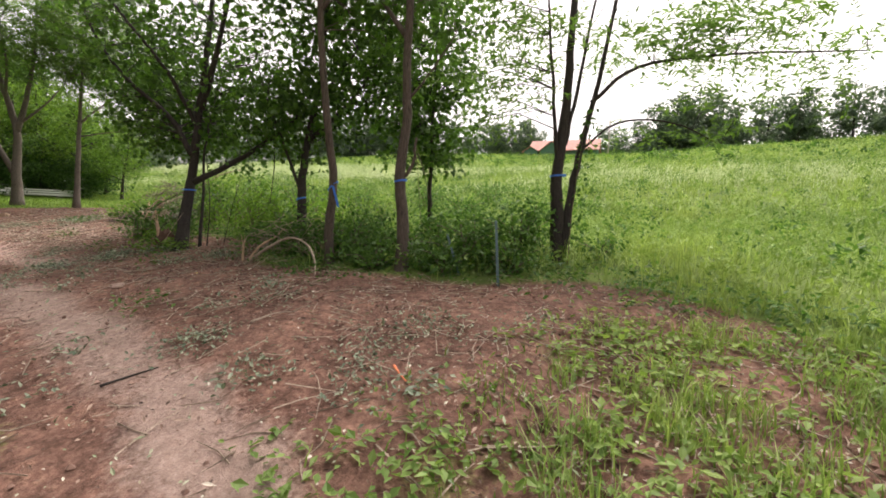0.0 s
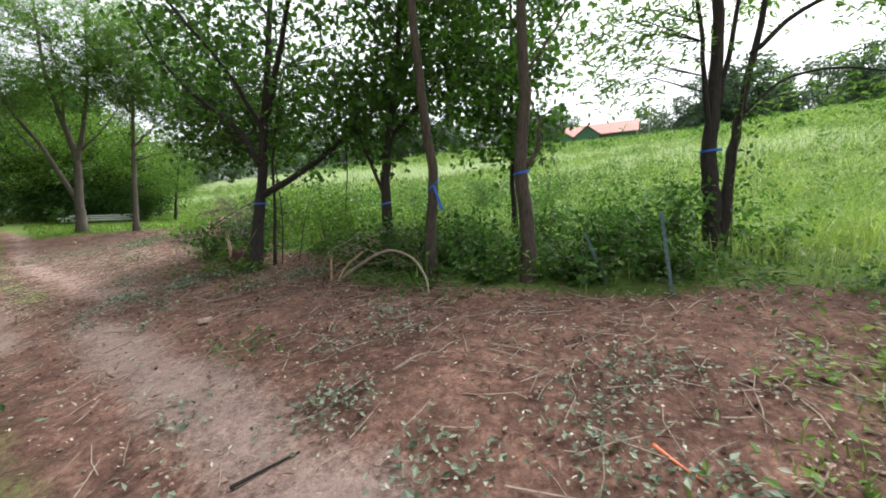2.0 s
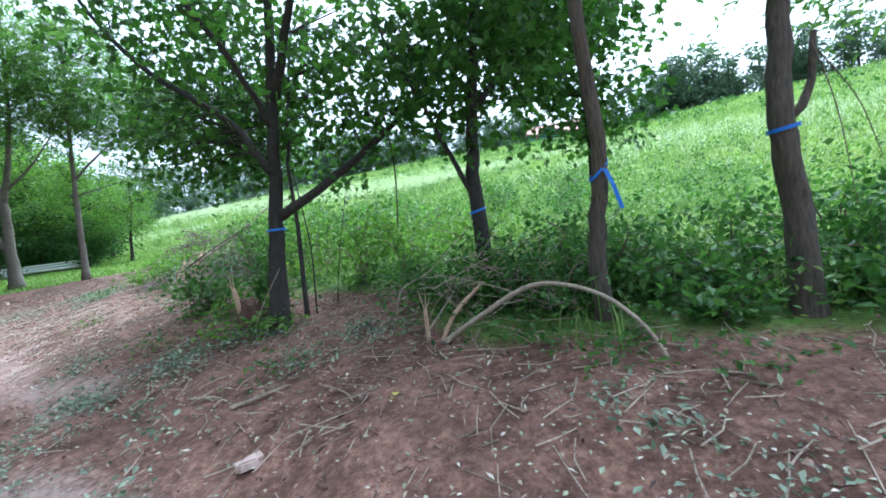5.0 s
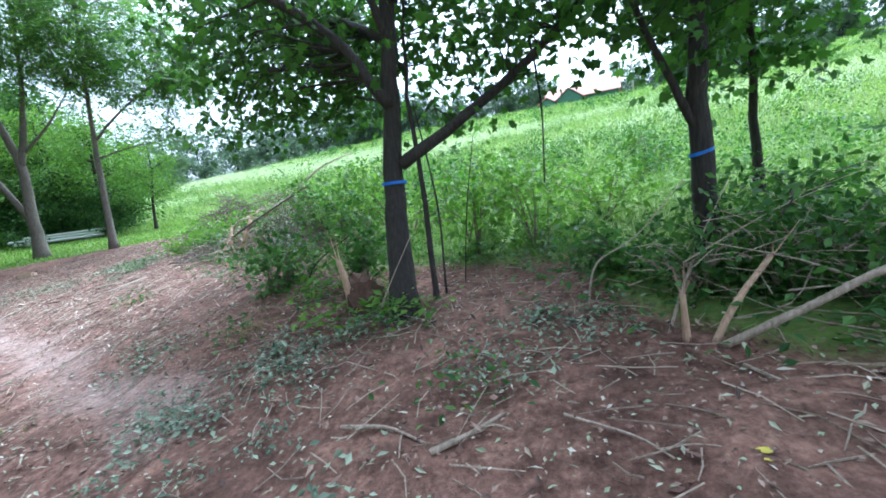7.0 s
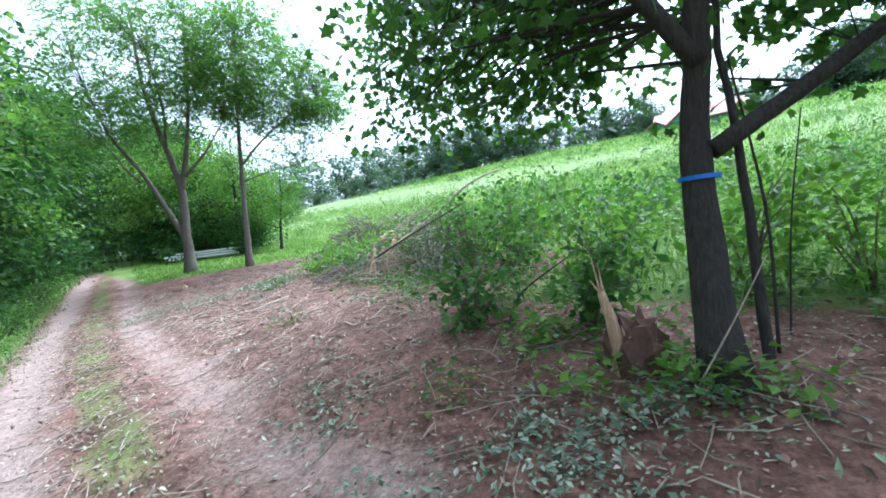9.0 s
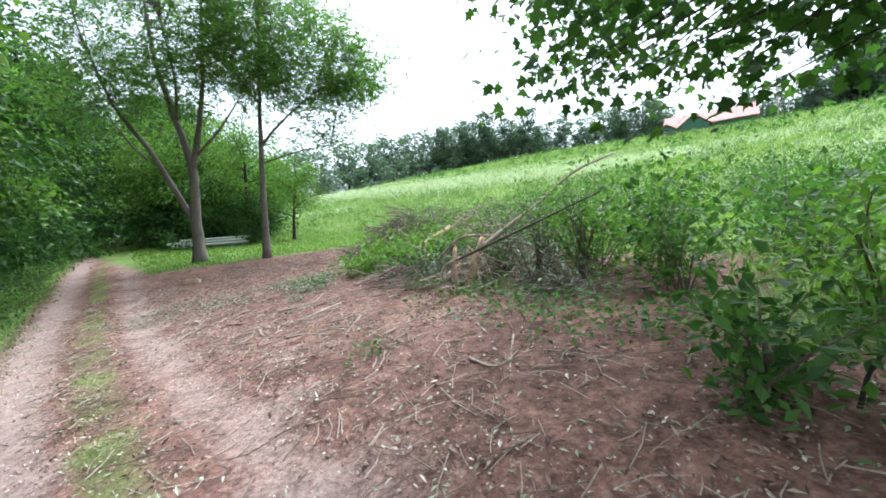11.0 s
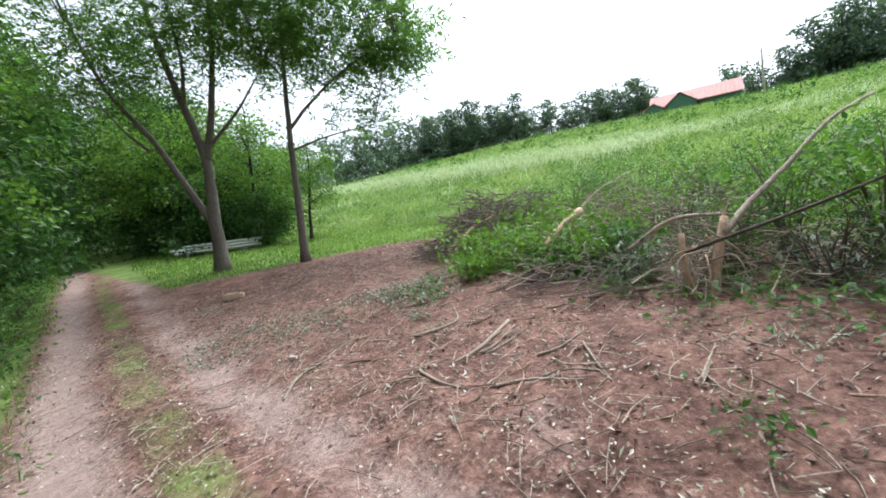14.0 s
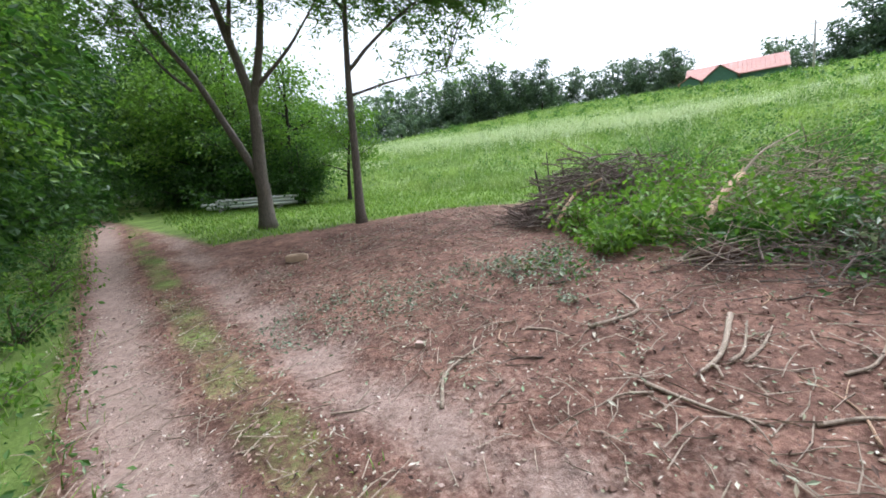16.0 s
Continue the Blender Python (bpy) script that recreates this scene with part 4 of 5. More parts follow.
for i, (u, dv, r, h) in enumerate([(4.0, 1.7, 0.5, 0.35), (6.0, 1.8, 0.6, 0.45), (8.2, 1.75, 0.5, 0.4), (10.2, 1.9, 0.7, 0.55), (12.4, 1.8, 0.7, 0.6), (14.6, 1.75, 0.7, 0.6), (16.8, 1.75, 0.8, 0.7), (19.2, 1.7, 0.8, 0.7), (21.8, 1.7, 0.9, 0.8), (24.6, 1.7, 1.0, 0.8)]):
    x, y = to_xy(u, float(track_middle(u)) - dv)
    shrub("low verge weeds beside the track under the trees", float(x), float(y), r, h, 560, LEAF_BRIGHT if i % 2 else LEAF_SHRUB, 0.08, "verge_weeds", 12)


def verge_share(u, v):
    c = track_middle(u) - v
    return smooth(0.8, 1.2, c) * smooth(5.0, 2.5, c)


def ground_cover():
    s = Soup()
    p = scatter(-9, 30, -5, 5, 26000, lambda u, v: verge_share(u, v) * 0.8)
    blades(s, p - [0, 0, 0.01], 0.16, 0.012, 0.6)
    p = scatter(4, 40, -1, 8, 26000, lambda u, v: np.exp(-((v - track_middle(u)) / 0.3) ** 4) * (0.45 + 0.5 * np.sin(u * 2.1) * np.sin(u * 0.83 + 1)))
    blades(s, p - [0, 0, 0.02], 0.06, 0.009, 0.7)
    mown = lambda u, v: smooth(14, 16, u) * smooth(33, 29, u) * smooth(15, 12.5, v) * (1 - bare_share(u, v)) * smooth(0.9, 1.4, v - track_middle(u))
    p = scatter(13, 33, 3, 15, 34000, mown)
    blades(s, p - [0, 0, 0.01], 0.11, 0.03, 0.6)
    start = lambda u, v: smooth(-3.2, -4.4, u + 0.3 * np.maximum(v, 0)) * smooth(3.4, 2.2, v - 0.25 * (-u - 5)) * smooth(-1.2, -0.5, v) * (0.25 + 0.75 * (np.sin(u * 3.1 + v * 2) * np.sin(v * 3.7 - u) > 0.1))
    p = scatter(-11, -3.5, -1.5, 4.5, 16000, start)
    blades(s, p - [0, 0, 0.01], 0.1, 0.009, 0.7)
    tagged(piece("turf_grass", s.verts(), s.f, TURF), "short green grass on the verge, the mown strip and between the wheel ruts", "grass", kind="stuff")
    s = Soup()
    p = scatter(-9, 28, -5, 5, 6000, lambda u, v: verge_share(u, v) * 0.8)
    leaves(s, np.repeat(p, 4, 0) + np.c_[rng.normal(0, 0.06, (len(p) * 4, 2)), rng.uniform(0.02, 0.14, len(p) * 4)], 0.065, OVAL, 1.2, droop=0.0)
    edge = lambda u, v: np.exp(-((v - np.interp(u, (-8, -4, -1, 1, 2.2, 5, 7, 9, 12), (3.2, 4.0, 3.2, 3.4, 4.3, 3.9, 4.5, 5.2, 6.9))) / 0.6) ** 2)
    p = scatter(-8, 12, 1.5, 7, 8000, edge)
    leaves(s, np.repeat(p, 4, 0) + np.c_[rng.normal(0, 0.07, (len(p) * 4, 2)), rng.uniform(0.02, 0.2, len(p) * 4)], 0.075, OVAL, 1.2, droop=0.0)
    tagged(piece("ground_cover", s.verts(), s.f, LEAF_SHRUB), "low broad-leaved plants spreading over the soil", "plants", kind="stuff")


ground_cover()


def first_plants():
    share = lambda u, v: smooth(-3.1, -4.3, u + 0.3 * np.maximum(v, 0)) * smooth(3.6, 2.4, v - 0.25 * (-u - 5)) * smooth(-1.2, -0.5, v) * (0.3 + 0.7 * (np.sin(u * 2.3 + v * 1.4) * np.sin(v * 2.9 - u) > -0.05))
    s = Soup()
    p = scatter(-11, -3.3, -1.5, 4.5, 8000, share)
    leaves(s, np.repeat(p, 3, 0) + np.c_[rng.normal(0, 0.05, (len(p) * 3, 2)), rng.uniform(0.015, 0.09, len(p) * 3)], 0.07, OVAL, 1.2, droop=0.0)
    tagged(piece("young_weeds", s.verts(), s.f, MEADOW_WEED), "bright green young weeds sprouting over the trodden soil", "weeds", kind="stuff")
    s = Soup()
    p = scatter(-11, -4.6, -0.8, 4.5, 420, lambda u, v: smooth(-3.9, -5.4, u + 0.2 * v))
    blades(s, tufted(p, 34, 0.07), 0.2, 0.009, 0.6)
    tagged(piece("grass_tufts", s.verts(), s.f, GRASS), "soft tufts of green grass on the soil", "grass", kind="stuff")


first_plants()


def seedling(x, y, r, n, mat, label, leaf=0.055, up=0.05):
    ob = root("leaf_patch", ground_at(x, y, 0.0), label, "plants", "leafy patches on the soil")
    s = Soup()
    p = np.c_[rng.normal(0, r, (n, 2)), rng.uniform(0.01, up, n)]
    p[:, 2] += height(p[:, 0] + x, p[:, 1] + y) - float(height(x, y)) + 0.01
    leaves(s, p, leaf, OVAL, 1.1, droop=0.0)
    tagged(piece("foliage", s.verts(), s.f, mat, ob), kind="stuff")


for x, y in [(-6.32, 7.20), (-5.84, 7.59), (-5.44, 8.23), (-4.25, 7.10), (-6.24, 7.26), (-5.67, 7.61), (-6.00, 7.72), (-5.30, 7.95), (-4.98, 7.90), (-7.46, 8.18), (-2.11, 4.10), (-1.36, 3.62),
             (-0.52, 3.42), (-0.66, 3.89), (-0.14, 4.39), (-2.16, 4.20), (-0.54, 4.28), (-0.12, 4.47), (-3.90, 7.45), (-3.6, 7.5), (-4.2, 7.6), (0.69, 4.41), (-8.64, 11.40), (-7.23, 8.19), (-5.60, 7.3)]:
    seedling(x, y, 0.17, 85, LEAF_WILT, "fallen pale green leaves strewn on the soil", 0.042)
for x, y in [(-6.48, 7.32), (-5.62, 7.58), (-4.2, 7.06), (-5.93, 6.68), (-5.54, 6.83), (-3.56, 7.37), (-6.81, 7.47), (-6.07, 7.8), (-3.96, 7.7), (-3.71, 7.34), (-5.24, 8.13), (-6.6, 7.38), (-5.85, 7.6),
             (-5.11, 6.41), (-6.46, 6.68), (-3.82, 7.54), (-6.14, 6.38), (-5.77, 5.96), (-6.42, 7.3), (-4.52, 7.12), (-4.91, 5.87), (-2.22, 5.81), (-1.78, 5.17), (-1.98, 4.96), (-2.34, 4.93),
             (-2.09, 5.48), (-6.36, 6.86), (-2.21, 4.22), (-2.0, 4.13), (-1.9, 4.26), (-1.51, 3.78), (-1.38, 3.69), (-0.65, 3.8), (-0.6, 3.62), (-0.2, 3.47), (-3.14, 4.12), (-2.82, 3.48), (0.75, 4.55), (-7.63, 8.52),
             (-7.15, 8.45), (-7.3, 7.99), (-5.93, 8.09), (-5.97, 7.84), (-5.62, 7.83), (-6.61, 7.25), (-6.32, 7.17), (-6.08, 7.16), (-5.28, 7.96), (-11.88, 13.04), (-11.61, 12.71)]:
    seedling(x, y, float(rng.uniform(0.07, 0.15)), int(rng.uniform(30, 65)), LEAF_WILT, "fallen pale green leaves strewn on the soil", float(rng.uniform(0.035, 0.055)), 0.07)
for x, y in [(-14.83, 13.48), (-14.48, 13.6), (-14.17, 13.8), (-13.53, 13.85), (-13.17, 14.25), (-12.71, 14.34), (-15.08, 12.54), (-15.06, 13.1), (-13.86, 13.49)]:
    seedling(x, y, 0.22, 110, LEAF_WILT, "chopped pale leaves and chips scattered on the soil", 0.045, 0.03)
for x, y in [(-12.3, 14.2), (-11.8, 13.8), (-12.0, 14.4), (-12.6, 14.0)]:
    seedling(x, y, 0.26, 170, LEAF_WILT, "low sprawl of wilting cut leaves on the soil", 0.06, 0.16)
for x, y, h in [(-5.22, 8.27, 0.16), (-5.12, 8.14, 0.2), (-5.23, 8.53, 0.3), (-4.78, 8.02, 0.2), (-5.93, 8.95, 0.25), (-6.6, 9.6, 0.45), (-5.95, 8.77, 0.2), (-5.6, 8.2, 0.15)]:
    seedling(x, y, 0.13, 60, LEAF_BRIGHT, "broad-leaved green plant sprouting by the maple", 0.09, h)
seedling(-6.42, 8.35, 0.14, 120, MOSS, "yellow-green mossy tuft on the dark soil", 0.03, 0.06)
for x, y in [(-13.41, 13.30), (-13.78, 13.09), (-14.72, 12.51), (-14.2, 12.9), (-13.0, 13.5)]:
    seedling(x, y, 0.3, 110, LEAF_WILT, "chopped pale leaves and chips scattered on the soil", 0.045, 0.03)
for x, y in [(-4.49, 6.93), (-3.15, 4.92), (-9.29, 10.45), (-5.16, 8.0), (-6.5, 8.35), (-5.95, 8.75), (-12.2, 13.9), (-12.0, 14.3), (-11.8, 13.6), (-7.9, 11.3), (-7.5, 11.1), (-9.5, 12.9), (-2.3, 6.5), (-1.5, 5.9), (-2.0, 6.2)]:
    seedling(x, y, 0.15, 70, LEAF_SHRUB, "small green plant growing on the bare soil", 0.06, 0.18)


def litter():
    s = Soup()
    soil = lambda u, v: bare_share(u, v) * (1 - 0.7 * np.exp(-((v - track_middle(u)) / 0.8) ** 2) * smooth(5, 2, u)) * (1 - 0.75 * np.exp(-((np.abs(v - track_middle(u)) - 0.68) / 0.3) ** 4) * smooth(1, 4, u))
    p = scatter(-9, 17, -2.2, 9.5, 90000, soil)
    leaves(s, p + np.c_[np.zeros((len(p), 2)), rng.uniform(0.012, 0.035, len(p))], 0.03, OVAL, 1.5, droop=0.0)
    p = scatter(-9, 17, -2.2, 9.5, 22000, soil)
    leaves(s, p + np.c_[np.zeros((len(p), 2)), rng.uniform(0.012, 0.04, len(p))], 0.065, SLIM, 1.3, droop=0.0)
    tagged(piece("leaf_litter", s.verts(), s.f, LITTER), "dry leaf scraps and wood chips littering the soil", "litter", kind="stuff")
    s = Soup()
    for x, y, z in scatter(-9, 16, -1.8, 8.5, 7000, soil):
        a, ln = rng.uniform(0, 2 * np.pi), rng.uniform(0.08, 0.4)
        d = np.array([math.cos(a), math.sin(a)]) * ln / 2
        n = rng.normal(0, 0.06 * ln, 2)
        e = [(x - d[0], y - d[1]), (x + n[0], y + n[1]), (x + d[0], y + d[1])]
        q = np.array([(i, j, float(height(i, j)) + rng.uniform(0.012, 0.03)) for i, j in e])
        s.add(*tube(q, [0.005, 0.0045, 0.003], 3))
    tagged(piece("twig_litter", s.verts(), s.f, STICK), "small broken twigs lying all over the cleared soil", "twigs", kind="stuff")
    s = Soup()
    p = scatter(-9, 17, -2.2, 9.5, 22000, soil)
    k = len(p)
    cube = np.array([(1, 0, 0), (-1, 0, 0), (0, 1, 0), (0, -1, 0), (0, 0, 0.75), (0, 0, -0.6)], float)
    tri = np.array([(0, 2, 4), (2, 1, 4), (1, 3, 4), (3, 0, 4), (2, 0, 5), (1, 2, 5), (3, 1, 5), (0, 3, 5)])
    v = p[:, None] + cube[None] * (rng.uniform(0.25, 1.0, (k, 1, 1)) ** 2 * 0.026) * rng.uniform(0.6, 1.4, (k, 6, 1)) + [0, 0, 0.004]
    s.add(v.reshape(-1, 3), (np.arange(k)[:, None, None] * 6 + tri[None]).reshape(-1, 3))
    tagged(piece("soil_clods", s.verts(), s.f, CLODS), "dark red-brown soil clods on the graded ground", "soil", kind="stuff")
    s = Soup()
    p = scatter(5, 22, -1, 5, 5200, lambda u, v: np.exp(-((np.abs(v - track_middle(u)) - 0.7) / 0.35) ** 2))
    k = len(p)
    v = p[:, None] + cube[None] * (rng.uniform(0.006, 0.02, (k, 1, 1))) * rng.uniform(0.6, 1.4, (k, 6, 1))
    s.add(v.reshape(-1, 3), (np.arange(k)[:, None, None] * 6 + tri[None]).reshape(-1, 3))
    tagged(piece("track_gravel", s.verts(), s.f, STONE), "pale gravel pressed into the wheel ruts", "gravel", kind="stuff")


litter()


# ---- fallen branches ----
def branch(points, radius, mat=STICK, name="fallen_branch", label="dry bare branch lying on the cleared soil", forks=1, lifts=None):
    radius *= 0.95
    p = np.array([(x, y, float(height(x, y))) for x, y in points])
    p[:, 2] += radius * 0.9 + (np.array(lifts) if lifts is not None else 0.0)
    o = p[0].copy()
    line = bent(p - o, 5)
    ob = root(name, o, label, "branch", "fallen branches")
    piece("stem", *tube(line, np.linspace(radius, radius * 0.45, len(line)), 7, wobble=0.08), mat, ob, smooth=True)
    for i in range(forks):
        k = int(len(line) * rng.uniform(0.35, 0.75))
        d = unit(line[min(k + 1, len(line) - 1)] - line[k - 1])
        side = np.array([-d[1], d[0], 0.25]) * rng.choice([-1, 1])
        e = line[k] + (d * 0.6 + side * 0.7) * rng.uniform(0.12, 0.3)
        e[2] = float(height(e[0] + o[0], e[1] + o[1])) - o[2] + radius + (0.3 * lifts[-1] if lifts is not None else 0)
        piece("side_twig", *tube(bent([line[k], (line[k] + e) / 2 + [0, 0, 0.02], e], 3), np.linspace(radius * 0.5, radius * 0.25, 7), 5), mat, ob)
    return ob


for r, pts in [(0.017, [(-12.81, 11.51), (-12.87, 11.85), (-12.79, 12.07), (-12.64, 12.29)]), (0.017, [(-11.48, 11.67), (-11.22, 11.42), (-10.96, 11.25)]),
               (0.014, [(-10.77, 11.26), (-10.54, 11.30), (-10.33, 11.27), (-10.09, 11.20)]), (0.024, [(-10.69, 12.51), (-10.95, 11.96), (-11.19, 11.71)]),
               (0.015, [(-12.27, 12.55), (-12.05, 12.48), (-11.90, 12.33)]), (0.009, [(-13.63, 11.44), (-13.43, 11.53), (-13.32, 11.67)]),
               (0.014, [(-10.30, 11.57), (-10.16, 11.44), (-9.90, 11.40)]), (0.014, [(-10.41, 11.68), (-10.21, 11.77), (-9.95, 12.07)]),
               (0.016, [(-10.93, 11.87), (-10.80, 12.00), (-10.62, 12.40)]), (0.012, [(-10.02, 11.81), (-9.95, 11.37), (-9.90, 11.14)])]:
    branch(pts, r)
for r, pts in [(0.014, [(-10.85, 11.85), (-10.67, 12.04), (-10.50, 12.30)]), (0.02, [(-8.35, 11.05), (-8.2, 10.75)]), (0.012, [(-7.95, 10.67), (-7.92, 10.00), (-7.86, 9.77)]),
               (0.016, [(-9.37, 11.01), (-9.24, 11.24), (-9.11, 11.46)]), (0.016, [(-8.28, 10.24), (-8.03, 10.04), (-7.88, 10.30)]), (0.014, [(-5.15, 6.85), (-4.89, 6.78), (-4.68, 6.62)]),
               (0.009, [(-4.03, 6.65), (-3.79, 6.45), (-3.70, 6.31)]), (0.009, [(-3.14, 6.79), (-3.06, 6.57), (-3.01, 6.34)]), (0.018, [(-4.65, 6.55), (-4.45, 6.63), (-4.30, 6.72)]),
               (0.02, [(-11.74, 12.48), (-11.32, 12.73), (-11.41, 13.2)]), (0.015, [(-1.80, 4.50), (-1.63, 4.69), (-1.32, 4.70)]), (0.009, [(-5.68, 8.31), (-5.41, 8.25), (-5.14, 8.21)])]:
    branch(pts, r)
branch([(-2.43, 3.63), (-2.30, 3.73), (-2.16, 3.83)], 0.011, BARK_DARK, label="thin dark stick lying on the bare path", forks=0)
for i in range(34):
    u, v = rng.uniform(6.5, 11.5), rng.uniform(2.6, 4.9)
    x, y = to_xy(u, v)
    a, ln = rng.uniform(0, 2 * np.pi), rng.uniform(0.25, 0.6)
    x, y = float(x), float(y)
    branch([(x, y), (x + 0.5 * ln * math.cos(a), y + 0.5 * ln * math.sin(a)), (x + ln * math.cos(a + 0.3), y + ln * math.sin(a + 0.3))], rng.uniform(0.006, 0.013), rng.choice([STICK, TWIG, PEELED]))


# ---- brush heap, torn stumps and leaning limbs ----
def brush_heap(x, y, r, h, count, label, mat=TWIG, thick=0.010):
    ob = root("brush_heap", ground_at(x, y, -0.02), label, "brush heap")
    s = Soup()
    for i in range(count):
        a, b = rng.uniform(0, 2 * np.pi), rng.uniform(0, 2 * np.pi)
        k = rng.uniform(0, 1) ** 0.5
        c = np.array([math.cos(a) * r * k, math.sin(a) * r * k, h * (1 - k ** 1.6) * rng.uniform(0.15, 1.0)])
        ln = rng.uniform(0.4, 1.1)
        d = np.array([math.cos(b), math.sin(b), rng.normal(0.12, 0.3)]) * ln / 2
        q = np.array([c - d, c + rng.normal(0, 0.05, 3), c + d])
        q[:, 2] = np.maximum(q[:, 2], 0.02)
        s.add(*tube(bent(q, 3), np.linspace(rng.uniform(0.3, 1.0) * thick, 0.25 * thick, 7), 4))
    tagged(piece("twig_tangle", s.verts(), s.f, mat, ob), kind="stuff")
    return ob


brush_heap(-2.5, 7.5, 0.65, 0.7, 60, "pale bare stems sticking out of the wilting brush", STICK, 0.008)
brush_heap(-11.3, 17.2, 1.3, 1.3, 800, "heap of brown bare twigs at the meadow's edge", thick=0.02)
brush_heap(-8.75, 12.95, 0.6, 0.6, 80, "tangle of pale broken roots and twigs round a torn stump", STICK, 0.01)
brush_heap(-9.7, 13.6, 0.9, 0.35, 150, "low tangle of broken twigs along the clearing's edge")
brush_heap(-8.2, 14.0, 1.2, 1.2, 240, "tangle of grey bare branches in the thicket", thick=0.009)
brush_heap(-10.3, 17.7, 1.4, 1.25, 620, "heap of brown bare twigs at the meadow's edge", thick=0.018)
brush_heap(-8.9, 15.4, 1.5, 1.15, 420, "spread of thin grey branches over the cut brush", STICK, 0.013)
brush_heap(-9.9, 14.1, 1.0, 0.5, 80, "pale sticks lying through the cut leafy branches", STICK, 0.009)
brush_heap(-8.2, 13.3, 1.0, 0.9, 150, "tangle of pale broken roots and twigs round a torn stump", STICK, 0.011)
brush_heap(-12.2, 17.2, 0.9, 0.45, 150, "low heap of dark twigs and soil")
brush_heap(-7.3, 12.2, 0.8, 0.35, 110, "low tangle of broken twigs along the clearing's edge")


def limb(points, r0, r1, mat, label, name="broken_limb", base=None, splinters=0):
    p = np.array(points, float)
    o = np.array(ground_at(p[0][0], p[0][1], -0.03)) if base is None else np.array(base)
    ob = root(name, o, label, "branch")
    r0, r1 = r0 * 0.75, r1 * 0.75
    line = bent(p - o, 5)
    piece("stem", *tube(line, np.linspace(r0, r1, len(line)), 8, wobble=0.06), mat, ob, smooth=True)
    for i in range(splinters):
        e = line[-1] if i % 2 else line[0]
        a = rng.uniform(0, 2 * np.pi)
        q = e + np.array([math.cos(a), math.sin(a), 0]) * r1 * 0.5
        d = unit(line[-1] - line[0]) * (1 if i % 2 else -1)
        if (q + d * 0.1)[2] < 0.02:
            continue
        piece("splinter", *tube([q, q + d * rng.uniform(0.08, 0.22) + rng.normal(0, 0.02, 3)], [r1 * 0.35, 0.002], 4), PEELED, ob)
    return ob


limb([(-10.27, 14.36, 1.5), (-10.2, 14.5, 1.8), (-9.95, 14.8, 2.05), (-9.55, 15.25, 2.3)], 0.06, 0.08, PEELED, "torn log with pale orange wood leaning on the heap", splinters=8)
limb([(-9.6, 15.2, 2.27), (-9.2, 15.5, 2.6), (-8.6, 15.9, 2.85)], 0.03, 0.012, STICK, "thin bare bough rising from the torn log", base=(-9.6, 15.2, 1.6))
limb([(-8.85, 12.55, 1.3), (-8.92, 12.58, 1.65), (-8.9, 12.66, 1.98)], 0.06, 0.035, PEELED, "upright torn stump with stripped pale bark", "torn_stump", splinters=5)
limb([(-8.72, 12.5, 1.3), (-8.64, 12.55, 1.7), (-8.5, 12.68, 2.1)], 0.075, 0.05, PEELED, "upright torn stump with stripped pale bark", "torn_stump", splinters=6)
limb([(-8.55, 12.6, 1.95), (-8.2, 12.85, 2.2), (-7.7, 13.1, 2.55), (-7.2, 13.3, 2.95), (-6.6, 13.6, 3.2)], 0.05, 0.02, STICK, "long bare limb leaning up out of the leafy thicket", base=(-8.6, 12.6, 1.35))
limb([(-9.3, 13.2, 1.8), (-8.9, 13.0, 2.1), (-8.5, 12.9, 2.12), (-8.1, 12.95, 2.05)], 0.035, 0.02, STICK, "horizontal bare limb hung up in the thicket", base=(-9.3, 13.2, 1.4))
limb([(-8.3, 13.3, 1.75), (-7.9, 13.4, 2.05), (-7.2, 13.7, 2.1), (-6.6, 13.8, 2.0)], 0.03, 0.015, STICK, "horizontal bare limb hung up in the thicket", base=(-8.3, 13.3, 1.4))
for k in range(7):
    a = k * 0.9
    x, y = -8.75 + 0.42 * math.cos(a), 12.45 + 0.3 * math.sin(a)
    limb([(-8.75 + 0.05 * math.cos(a), 12.55, 2.0 - 0.05 * k), (-8.75 + 0.3 * math.cos(a), 12.5 + 0.2 * math.sin(a), 1.75), (x, y, float(height(x, y)) + 0.01)], 0.016, 0.007, PEELED if k % 2 else STICK, "peeled pale root hanging from the torn stump", "hanging_root", base=(-8.75, 12.55, 1.4))
limb([(-12.1, 16.3, 1.75), (-11.7, 16.5, 2.1), (-11.1, 16.7, 2.4)], 0.05, 0.03, PEELED, "pale broken bough sticking out of the twig heap", base=(-12.1, 16.3, 1.6))
limb([(-11.95, 15.95, 1.6), (-11.75, 16.2, 1.95), (-11.5, 16.6, 2.25)], 0.055, 0.035, PEELED, "pale broken bough sticking out of the twig heap")
limb([(-12.1, 19.35, 1.8), (-12.2, 19.42, 2.3), (-12.28, 19.5, 2.73)], 0.045, 0.03, BARK_DARK, "old dark fence stub leaning at the heap", "stub_post")
limb([(-11.9, 21.9, 2.0), (-11.95, 21.9, 2.7), (-11.98, 21.9, 3.3)], 0.03, 0.02, BARK_DARK, "thin dark upright stake in the meadow", "stake")
